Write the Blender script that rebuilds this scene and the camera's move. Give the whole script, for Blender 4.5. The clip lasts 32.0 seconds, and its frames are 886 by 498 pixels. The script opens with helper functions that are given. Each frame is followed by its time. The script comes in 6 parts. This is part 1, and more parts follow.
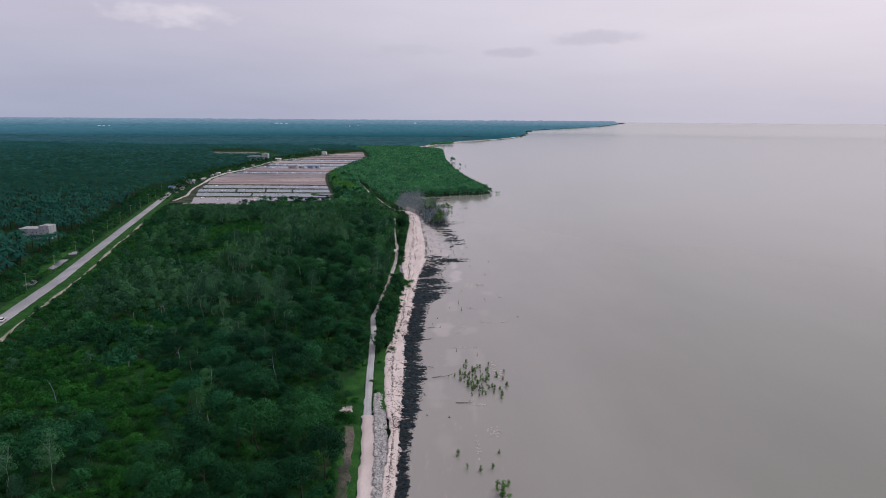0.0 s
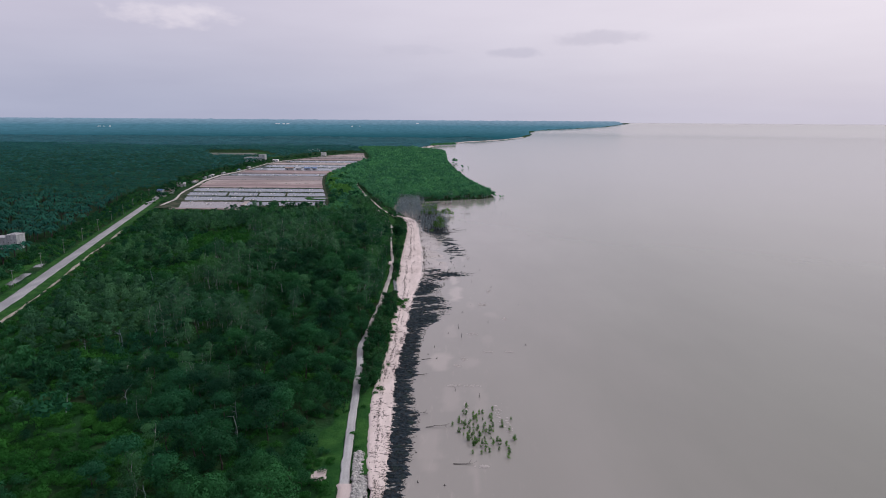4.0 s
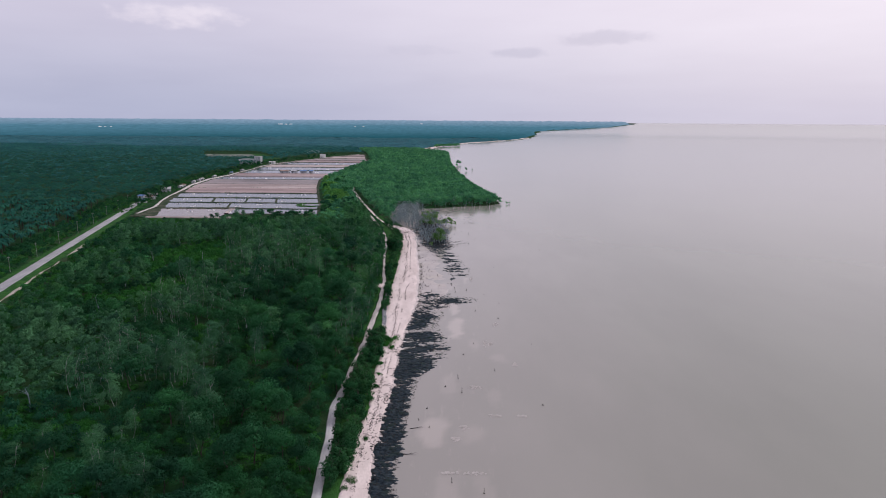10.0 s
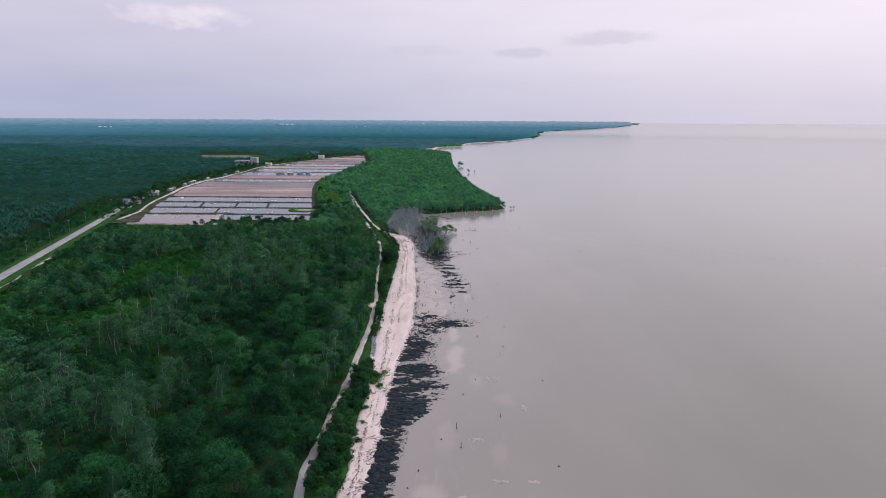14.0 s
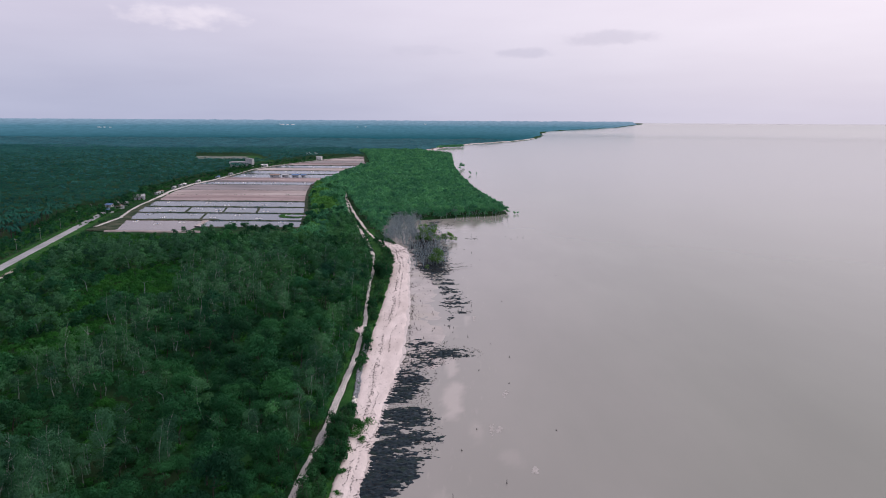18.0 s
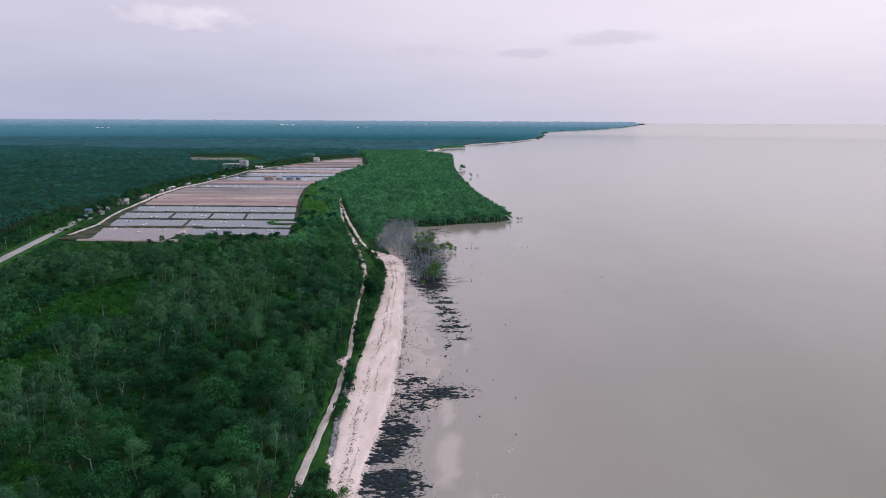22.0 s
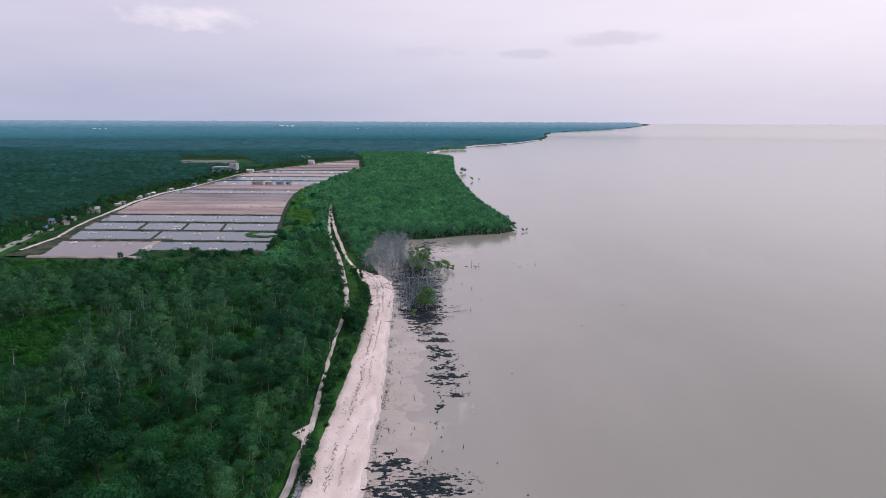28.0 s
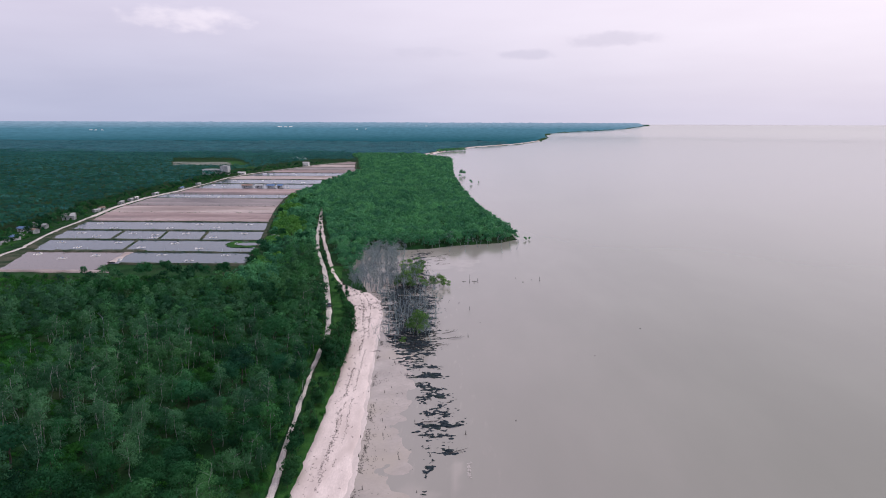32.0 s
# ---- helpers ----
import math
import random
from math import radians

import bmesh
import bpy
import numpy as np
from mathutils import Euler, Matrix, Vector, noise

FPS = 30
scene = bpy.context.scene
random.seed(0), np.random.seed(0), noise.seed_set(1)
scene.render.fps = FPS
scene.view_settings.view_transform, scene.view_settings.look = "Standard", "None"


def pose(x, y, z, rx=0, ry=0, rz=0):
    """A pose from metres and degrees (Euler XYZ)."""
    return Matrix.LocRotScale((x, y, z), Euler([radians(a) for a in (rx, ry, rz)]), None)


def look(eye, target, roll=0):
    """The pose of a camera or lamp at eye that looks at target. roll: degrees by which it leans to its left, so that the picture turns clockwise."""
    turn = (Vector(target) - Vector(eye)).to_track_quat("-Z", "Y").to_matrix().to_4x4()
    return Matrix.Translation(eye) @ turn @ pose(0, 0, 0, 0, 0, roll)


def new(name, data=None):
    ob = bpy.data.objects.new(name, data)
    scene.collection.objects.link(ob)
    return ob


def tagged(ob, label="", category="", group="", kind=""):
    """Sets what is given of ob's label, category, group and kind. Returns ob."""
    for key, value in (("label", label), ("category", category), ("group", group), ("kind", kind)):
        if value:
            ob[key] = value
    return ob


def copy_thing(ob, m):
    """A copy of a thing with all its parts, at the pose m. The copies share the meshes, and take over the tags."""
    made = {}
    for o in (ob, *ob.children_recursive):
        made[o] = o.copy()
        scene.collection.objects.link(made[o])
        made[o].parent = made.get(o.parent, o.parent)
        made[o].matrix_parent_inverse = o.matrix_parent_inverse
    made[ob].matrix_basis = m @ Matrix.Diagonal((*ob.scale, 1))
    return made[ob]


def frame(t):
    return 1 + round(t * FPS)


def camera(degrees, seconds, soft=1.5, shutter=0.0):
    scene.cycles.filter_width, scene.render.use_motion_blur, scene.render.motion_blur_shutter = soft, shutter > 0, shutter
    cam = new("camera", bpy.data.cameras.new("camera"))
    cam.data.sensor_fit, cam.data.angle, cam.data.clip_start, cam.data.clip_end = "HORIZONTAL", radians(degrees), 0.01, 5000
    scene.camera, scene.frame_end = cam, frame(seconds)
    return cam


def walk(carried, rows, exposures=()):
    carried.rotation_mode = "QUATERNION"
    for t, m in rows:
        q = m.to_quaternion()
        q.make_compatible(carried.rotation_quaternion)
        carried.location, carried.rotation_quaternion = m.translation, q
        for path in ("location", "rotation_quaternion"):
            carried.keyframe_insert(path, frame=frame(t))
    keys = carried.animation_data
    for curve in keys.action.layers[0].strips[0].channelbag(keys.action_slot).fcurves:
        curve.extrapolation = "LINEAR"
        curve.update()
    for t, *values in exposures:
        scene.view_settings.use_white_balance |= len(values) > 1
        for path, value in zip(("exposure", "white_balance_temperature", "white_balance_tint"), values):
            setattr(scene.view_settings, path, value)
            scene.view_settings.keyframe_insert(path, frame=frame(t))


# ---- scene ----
cam = camera(70, 32.0, soft=1.0)
EXPOSURES = [(0, 0.0, 6500, 9.0), (3, 0.04, 6500, 9.2), (6, 0.11, 6500, 10.0), (9, 0.17, 6500, 11.0), (13, 0.22, 6500, 11.4), (25, 0.24, 6500, 11.4), (32, 0.32, 6500, 12.3)]
PATH = [
    (0, (0.00, 0.00, 80.00), (0.00, 97.94, 59.79), 0.38),
    (2, (0.97, 16.33, 80.01), (0.76, 114.28, 59.83), 0.38),
    (4, (1.86, 32.63, 80.03), (1.41, 130.57, 59.86), 0.38),
    (6, (2.69, 48.88, 80.04), (2.00, 146.83, 59.89), 0.37),
    (8, (3.46, 65.11, 80.06), (2.53, 163.05, 59.92), 0.36),
    (10, (4.18, 81.31, 80.08), (3.02, 179.25, 59.94), 0.36),
    (12, (4.87, 97.49, 80.10), (3.50, 195.43, 59.97), 0.35),
    (14, (5.53, 113.65, 80.12), (3.97, 211.60, 59.99), 0.34),
    (16, (6.17, 129.81, 80.14), (4.45, 227.75, 60.02), 0.32),
    (18, (6.80, 145.96, 80.17), (4.94, 243.90, 60.05), 0.31),
    (20, (7.44, 162.12, 80.19), (5.46, 260.06, 60.09), 0.29),
    (22, (8.08, 178.28, 80.22), (6.00, 276.22, 60.14), 0.28),
    (24, (8.75, 194.45, 80.25), (6.58, 292.40, 60.20), 0.26),
    (26, (9.46, 210.65, 80.28), (7.20, 308.60, 60.26), 0.24),
    (28, (10.20, 226.86, 80.31), (7.84, 324.82, 60.34), 0.22),
    (30, (11.00, 243.10, 80.35), (8.52, 341.07, 60.44), 0.19),
    (31.5, (11.63, 255.31, 80.37), (9.05, 353.29, 60.51), 0.17),
    (32, (11.85, 259.38, 80.38), (9.48, 357.36, 60.51), 0.17),
]
walk(cam, [(t, look(eye, target, roll)) for t, eye, target, roll in PATH], EXPOSURES)

# ---- light and air ----
HAZE_LOW_A, HAZE_LOW_B = (0.435, 0.457, 0.61, 1), (0.665, 0.622, 0.73, 1)
HAZE_HIGH_A, HAZE_HIGH_B = (0.59, 0.555, 0.68, 1), (0.825, 0.755, 0.84, 1)
SKY_STRENGTH, SUN_POWER = 1.0, 1.2
# emission colours that paint haze over the far land, from near to far
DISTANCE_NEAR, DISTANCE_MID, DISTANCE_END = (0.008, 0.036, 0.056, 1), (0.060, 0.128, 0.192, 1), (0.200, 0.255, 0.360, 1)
# azimuth, elevation, half width, half height (degrees), colour, amount, seed
CLOUDS = [(-22.6, 8.0, 5.0, 1.2, (0.84, 0.77, 0.85, 1), 0.65, 1.0), (13.0, 6.7, 4.5, 0.7, (0.52, 0.49, 0.60, 1), 0.5, 2.0), (5.8, 5.6, 3.0, 0.5, (0.50, 0.48, 0.60, 1), 0.5, 3.0), (-3.0, 5.8, 4.0, 0.5, (0.52, 0.50, 0.62, 1), 0.3, 5.0)]

# ---- daylight: a bright haze with a veiled sun over the sea ----
SUN_EL, SUN_AZ = 48.0, 62.0   # elevation, and turn from north (+y) towards east (+x)
world = bpy.data.worlds.new("world")
scene.world = world
world.use_nodes = True
wn, wl = world.node_tree.nodes, world.node_tree.links
wn.clear()


def wmath(op, a, b=None):
    n = wn.new("ShaderNodeMath")
    n.operation = op
    for i, v in enumerate((a, b)):
        if v is None:
            continue
        if isinstance(v, (int, float)):
            n.inputs[i].default_value = v
        else:
            wl.new(v, n.inputs[i])
    return n.outputs[0]


def wmix(fac, a, b, blend="MIX"):
    n = wn.new("ShaderNodeMix")
    n.data_type, n.blend_type = "RGBA", blend
    for i, v in ((0, fac), (6, a), (7, b)):
        if isinstance(v, (int, float, tuple)):
            n.inputs[i].default_value = v
        else:
            wl.new(v, n.inputs[i])
    return n.outputs[2]


def wramp(x, lo, hi):
    n = wn.new("ShaderNodeMapRange")
    n.interpolation_type = "SMOOTHSTEP"
    wl.new(x, n.inputs[0])
    n.inputs[1].default_value, n.inputs[2].default_value = lo, hi
    return n.outputs[0]


tc = wn.new("ShaderNodeTexCoord")
way = tc.outputs["Generated"]
sep = wn.new("ShaderNodeSeparateXYZ")
wl.new(way, sep.inputs[0])
sky = wn.new("ShaderNodeTexSky")
sky.sky_type, sky.sun_disc = "NISHITA", False
sky.sun_elevation, sky.sun_rotation = radians(SUN_EL), radians(SUN_AZ)
sky.dust_density = 4.0
clear = wmix(1.0, sky.outputs[0], (0.1, 0.1, 0.1, 1), "MULTIPLY")
# haze: greyer over the land, brighter and warmer towards the sun
toward = wn.new("ShaderNodeVectorMath")
toward.operation = "DOT_PRODUCT"
wl.new(way, toward.inputs[0])
toward.inputs[1].default_value = (math.sin(radians(SUN_AZ)) * 0.9, math.cos(radians(SUN_AZ)) * 0.9, 0.44)
glow = wramp(toward.outputs["Value"], 0.0, 1.0)
low = wmix(glow, HAZE_LOW_A, HAZE_LOW_B)
high = wmix(glow, HAZE_HIGH_A, HAZE_HIGH_B)
haze = wmix(wramp(sep.outputs[2], 0.0, 0.17), low, high)
# faint cloud banks
stretch = wn.new("ShaderNodeMapping")
stretch.inputs["Scale"].default_value = (3.0, 3.0, 16.0)
wl.new(way, stretch.inputs[0])
puff = wn.new("ShaderNodeTexNoise")
puff.inputs["Scale"].default_value, puff.inputs["Detail"].default_value = 1.6, 6.0
wl.new(stretch.outputs[0], puff.inputs["Vector"])
bank = wmath("MULTIPLY", wmath("SUBTRACT", puff.outputs[0], 0.5), 0.09)
haze = wmix(1.0, haze, bank, "ADD")


def cloud(az, el, wide, tall, colour, amount, seed):
    """One soft cloud in the sky, at an azimuth and elevation in degrees."""
    a, e = radians(az), radians(el)
    rel = wn.new("ShaderNodeMapping")
    rel.vector_type = "POINT"
    rel.inputs["Rotation"].default_value = (0, 0, a)
    wl.new(way, rel.inputs[0])
    s = wn.new("ShaderNodeSeparateXYZ")
    wl.new(rel.outputs[0], s.inputs[0])
    dx = wmath("DIVIDE", s.outputs[0], radians(wide))
    dz = wmath("DIVIDE", wmath("SUBTRACT", s.outputs[2], math.sin(e)), radians(tall))
    d = wmath("ADD", wmath("MULTIPLY", dx, dx), wmath("MULTIPLY", dz, dz))
    n = wn.new("ShaderNodeTexNoise")
    n.inputs["Scale"].default_value, n.inputs["Detail"].default_value = 1.0, 7.0
    m = wn.new("ShaderNodeMapping")
    m.inputs["Scale"].default_value = (28, 28, 60)
    m.inputs["Location"].default_value = (seed, 0, 0)
    wl.new(way, m.inputs[0])
    wl.new(m.outputs[0], n.inputs["Vector"])
    body = wmath("SUBTRACT", wmath("ADD", -0.35, wmath("MULTIPLY", n.outputs[0], 2.6)), d)
    return wmath("MULTIPLY", wmath("MULTIPLY", wramp(body, -0.1, 1.1), wramp(s.outputs[1], 0.0, 0.5)), amount), colour


for spec in CLOUDS:
    fac, colour = cloud(*spec)
    haze = wmix(fac, haze, colour)
whole = wmix(0.9, clear, haze)
back = wn.new("ShaderNodeBackground")
back.inputs["Strength"].default_value = SKY_STRENGTH
wl.new(whole, back.inputs["Color"])
wout = wn.new("ShaderNodeOutputWorld")
wl.new(back.outputs[0], wout.inputs[0])

sun_data = bpy.data.lights.new("sun", "SUN")
sun_data.energy, sun_data.angle, sun_data.color = SUN_POWER, radians(14), (0.98, 0.94, 0.90)
sun = new("sun", sun_data)
a, e = radians(SUN_AZ), radians(SUN_EL)
sun.matrix_world = look((math.sin(a) * math.cos(e) * 300, math.cos(a) * math.cos(e) * 300, 300 * math.sin(e)), (0, 0, 0))


# ---- materials ----
def material(name, dark, light, size, rough=0.8, bump=0.3, fine=None, gloss=0.3, metal=0.0, stretch=(1, 1, 1), spread=(0.35, 0.65),
             varied=0.0, third=None, leaf=0.0, grain_by=0.26):
    """A surface of two tones: large stains of `size` metres and grain of `fine` metres, with relief. varied: change from thing to thing."""
    m = bpy.data.materials.new(name)
    m.use_nodes = True
    n, l = m.node_tree.nodes, m.node_tree.links
    p = n["Principled BSDF"]
    p.inputs["Roughness"].default_value, p.inputs["Metallic"].default_value = rough, metal
    p.inputs["Specular IOR Level"].default_value = gloss
    geo = n.new("ShaderNodeNewGeometry")
    mp = n.new("ShaderNodeMapping")
    mp.inputs["Scale"].default_value = stretch
    l.new(geo.outputs["Position"], mp.inputs[0])

    def noise_at(metres, detail):
        t = n.new("ShaderNodeTexNoise")
        t.inputs["Scale"].default_value, t.inputs["Detail"].default_value = 1.0 / metres, detail
        l.new(mp.outputs[0], t.inputs["Vector"])
        return t.outputs[0]

    def ramp(x, lo, hi):
        r = n.new("ShaderNodeMapRange")
        l.new(x, r.inputs[0])
        r.inputs[1].default_value, r.inputs[2].default_value = lo, hi
        return r.outputs[0]

    def mix(fac, a, b, blend="MIX"):
        r = n.new("ShaderNodeMix")
        r.data_type, r.blend_type = "RGBA", blend
        for i, v in ((0, fac), (6, a), (7, b)):
            if isinstance(v, (int, float, tuple)):
                r.inputs[i].default_value = v
            else:
                l.new(v, r.inputs[i])
        return r.outputs[2]

    fine = fine or size / 8
    big, small = noise_at(size, 4), noise_at(fine, 5)
    colour = mix(ramp(big, *spread), (*dark, 1), (*light, 1))
    grain = mix(ramp(small, 0.25, 0.75), (*[1.0 - grain_by] * 3, 1), (*[1.0 + grain_by] * 3, 1))
    colour = mix(1.0, colour, grain, "MULTIPLY")
    if third:
        colour = mix(ramp(noise_at(size * 2.7, 3), 0.5, 0.68), colour, (*third, 1))
    if varied:
        info, own, isle = n.new("ShaderNodeObjectInfo"), n.new("ShaderNodeAttribute"), n.new("ShaderNodeNewGeometry")
        own.attribute_name = "tint"
        add = n.new("ShaderNodeMath")
        l.new(info.outputs["Random"], add.inputs[0])
        l.new(own.outputs["Fac"], add.inputs[1])
        wrap = n.new("ShaderNodeMath")
        wrap.operation = "FRACT"
        l.new(add.outputs[0], wrap.inputs[0])
        lo, hi = 1 - varied, 1 + varied
        colour = mix(1.0, colour, mix(wrap.outputs[0], (lo * 0.95, lo, lo * 1.05, 1), (hi * 1.08, hi, hi * 0.85, 1)), "MULTIPLY")
        colour = mix(1.0, colour, mix(isle.outputs["Random Per Island"], (0.86, 0.86, 0.87, 1), (1.14, 1.14, 1.12, 1)), "MULTIPLY")
    l.new(colour, p.inputs["Base Color"])
    if bump:
        b = n.new("ShaderNodeBump")
        b.inputs["Strength"].default_value, b.inputs["Distance"].default_value = bump, fine
        l.new(small, b.inputs["Height"])
        l.new(b.outputs[0], p.inputs["Normal"])
    if leaf:
        thin, both = n.new("ShaderNodeBsdfTranslucent"), n.new("ShaderNodeMixShader")
        l.new(mix(1.0, colour, (1.15, 1.08, 0.8, 1), "MULTIPLY"), thin.inputs["Color"])
        both.inputs[0].default_value = leaf
        l.new(p.outputs[0], both.inputs[1])
        l.new(thin.outputs[0], both.inputs[2])
        l.new(both.outputs[0], n["Material Output"].inputs["Surface"])
    return m


M = {}
M["ground"] = material("ground", (0.008, 0.034, 0.012), (0.018, 0.064, 0.020), 9, 0.95, 0.6, 0.7, 0.05, third=(0.025, 0.045, 0.02))
M["grass"] = material("grass", (0.014, 0.060, 0.015), (0.034, 0.105, 0.024), 4, 0.95, 0.7, 0.35, 0.05)
M["vine"] = material("vine_leaves", (0.015, 0.096, 0.024), (0.036, 0.160, 0.032), 22, 0.8, 0.0, 0.6, 0.08, varied=0.3, leaf=0.30)
M["broad"] = material("broad_leaves", (0.011, 0.070, 0.034), (0.026, 0.124, 0.048), 24, 0.7, 0.0, 0.6, 0.10, varied=0.4, third=(0.014, 0.086, 0.050), leaf=0.3)
M["feather"] = material("feather_leaves", (0.034, 0.118, 0.074), (0.062, 0.178, 0.102), 20, 0.85, 0.0, 0.5, 0.08, varied=0.4, third=(0.050, 0.166, 0.070), leaf=0.35)
M["mangrove"] = material("mangrove_leaves", (0.048, 0.200, 0.112), (0.086, 0.300, 0.152), 26, 0.7, 0.0, 0.7, 0.10, varied=0.25, leaf=0.35)
M["sapling"] = material("sapling_leaves", (0.070, 0.175, 0.056), (0.120, 0.250, 0.080), 3, 0.8, 0.0, 0.4, 0.08, varied=0.3, leaf=0.3)
M["wet_sand"] = material("wet_sand", (0.45, 0.395, 0.378), (0.55, 0.485, 0.465), 4, 0.5, 0.05, 0.4, 0.3, stretch=(1, 0.3, 1), grain_by=0.08)
M["lime"] = material("lime_leaves", (0.056, 0.205, 0.050), (0.104, 0.30, 0.072), 14, 0.75, 0.0, 0.7, 0.10, varied=0.25, leaf=0.30)
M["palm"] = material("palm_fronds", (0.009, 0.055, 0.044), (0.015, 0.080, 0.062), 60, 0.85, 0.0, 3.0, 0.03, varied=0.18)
# same palms farther off: distance haze mixed into the frond colour, bluer and paler
M["palm_pale"] = material("hazed_palm_fronds", (0.016, 0.084, 0.086), (0.026, 0.120, 0.120), 60, 0.85, 0.0, 3.0, 0.03, varied=0.18)
# canopy green shifted to pale blue, so the base colour carries the haze
M["far"] = material("hazed_far_canopy", (0.014, 0.072, 0.090), (0.024, 0.104, 0.124), 60, 0.85, 0.6, 9.0, 0.05, stretch=(1.5, 0.7, 1))
M["bark_pale"] = material("pale_bark", (0.15, 0.18, 0.16), (0.32, 0.36, 0.33), 0.8, 0.9, 0.3, 0.1)
M["bark"] = material("dark_bark", (0.034, 0.030, 0.026), (0.075, 0.068, 0.058), 0.8, 0.9, 0.3, 0.1)
M["dead"] = material("dead_wood", (0.14, 0.195, 0.228), (0.26, 0.332, 0.375), 1.2, 0.9, 0.3, 0.1, varied=0.25)
M["drift"] = material("driftwood", (0.022, 0.022, 0.022), (0.065, 0.06, 0.057), 0.9, 0.9, 0.4, 0.1, 0.1)
M["sand"] = material("beach_sand", (0.55, 0.478, 0.46), (0.64, 0.56, 0.54), 2.6, 0.95, 0.05, 0.3, 0.1, stretch=(1, 0.3, 1), grain_by=0.10, third=(0.49, 0.42, 0.40))
M["dirt"] = material("track_dirt", (0.36, 0.34, 0.33), (0.56, 0.52, 0.50), 2.2, 0.95, 0.35, 0.2, 0.1, stretch=(1, 0.3, 1))
M["mud"] = material("wet_mud", (0.305, 0.276, 0.256), (0.37, 0.332, 0.308), 7, 0.2, 0.02, 0.9, 0.4, third=(0.35, 0.312, 0.272), grain_by=0.08)
M["peat"] = material("black_peat", (0.009, 0.016, 0.023), (0.042, 0.060, 0.074), 0.8, 0.8, 0.8, 0.16, 0.1, stretch=(0.8, 1.2, 1), spread=(0.42, 0.72), third=(0.018, 0.032, 0.030))
M["shoulder"] = material("worn_shoulder", (0.20, 0.19, 0.15), (0.40, 0.37, 0.33), 3.0, 0.95, 0.3, 0.3, 0.1, stretch=(1, 0.3, 1))
M["grove"] = material("grove_leaves", (0.026, 0.118, 0.062), (0.054, 0.184, 0.082), 22, 0.8, 0.0, 0.5, 0.08, varied=0.4, third=(0.036, 0.152, 0.058), leaf=0.35)
M["path"] = material("grey_path", (0.33, 0.335, 0.345), (0.43, 0.43, 0.435), 3.0, 0.9, 0.1, 0.3, 0.15, stretch=(1, 0.3, 1), grain_by=0.12)
M["mud_pale"] = material("pale_scum", (0.33, 0.31, 0.295), (0.42, 0.39, 0.375), 1.0, 0.9, 0.2, 0.2)
M["rock"] = material("revetment_rock", (0.32, 0.33, 0.35), (0.66, 0.66, 0.68), 0.9, 0.9, 0.4, 0.12, varied=0.55)
M["asphalt"] = material("asphalt", (0.24, 0.245, 0.26), (0.33, 0.33, 0.345), 5, 0.9, 0.2, 0.12, 0.2, stretch=(1, 0.3, 1))
M["concrete"] = material("weathered_concrete", (0.28, 0.30, 0.32), (0.46, 0.48, 0.50), 2.5, 0.9, 0.2, 0.3, stretch=(1, 1, 0.3))
M["white"] = material("white_paint", (0.62, 0.62, 0.62), (0.8, 0.8, 0.79), 1.5, 0.6, 0.1, 0.2)
M["roof"] = material("grey_roof_sheet", (0.30, 0.31, 0.33), (0.44, 0.45, 0.46), 1.6, 0.5, 0.2, 0.2, 0.5)
M["blue"] = material("blue_roof_sheet", (0.06, 0.14, 0.30), (0.10, 0.20, 0.40), 1.6, 0.5, 0.2, 0.2, 0.5)
M["rust"] = material("rusty_roof_sheet", (0.20, 0.13, 0.10), (0.34, 0.25, 0.21), 1.6, 0.7, 0.2, 0.2)
M["dark"] = material("dark_opening", (0.012, 0.012, 0.013), (0.02, 0.02, 0.02), 0.6, 0.5, 0.0)
M["pond_floor"] = material("dried_pond_mud", (0.21, 0.155, 0.155), (0.36, 0.285, 0.28), 30, 0.85, 0.2, 2.0, 0.25, stretch=(0.35, 1.6, 1), third=(0.13, 0.118, 0.125))
M["pond_grey"] = material("damp_pond_mud", (0.13, 0.115, 0.12), (0.26, 0.225, 0.225), 24, 0.6, 0.2, 2.0, 0.3, stretch=(0.35, 1.6, 1))
M["pond_pale"] = material("pale_pond_mud", (0.30, 0.25, 0.24), (0.44, 0.38, 0.365), 24, 0.85, 0.2, 2.0, 0.2, stretch=(0.35, 1.6, 1), third=(0.21, 0.165, 0.16))
M["dike"] = material("dike_earth", (0.05, 0.055, 0.042), (0.17, 0.15, 0.13), 9, 0.95, 0.4, 0.8, 0.05, third=(0.02, 0.06, 0.02))
M["weed_dike"] = material("weedy_dike", (0.018, 0.040, 0.020), (0.075, 0.080, 0.058), 7, 0.95, 0.4, 0.8, 0.05)
M["field"] = material("fallow_field", (0.11, 0.13, 0.115), (0.20, 0.215, 0.19), 40, 0.95, 0.3, 4.0, 0.05)
M["casuarina"] = material("casuarina_needles", (0.015, 0.078, 0.034), (0.034, 0.122, 0.048), 12, 0.85, 0.0, 0.5, 0.06, varied=0.3, leaf=0.30)
M["tyre"] = material("tyre_rubber", (0.015, 0.015, 0.015), (0.03, 0.03, 0.03), 0.3, 0.8, 0.0)
M["car_white"] = material("white_car_paint", (0.7, 0.7, 0.7), (0.78, 0.78, 0.78), 1.0, 0.25, 0.0, gloss=0.6)
M["car_blue"] = material("slate_car_paint", (0.05, 0.07, 0.10), (0.07, 0.09, 0.13), 1.0, 0.25, 0.0, gloss=0.6)
M["glass"] = material("car_glass", (0.015, 0.02, 0.025), (0.02, 0.025, 0.03), 1.0, 0.08, 0.0, gloss=0.8)
M["steel"] = material("galvanised_steel", (0.32, 0.33, 0.34), (0.45, 0.46, 0.47), 0.5, 0.45, 0.1, metal=0.6)
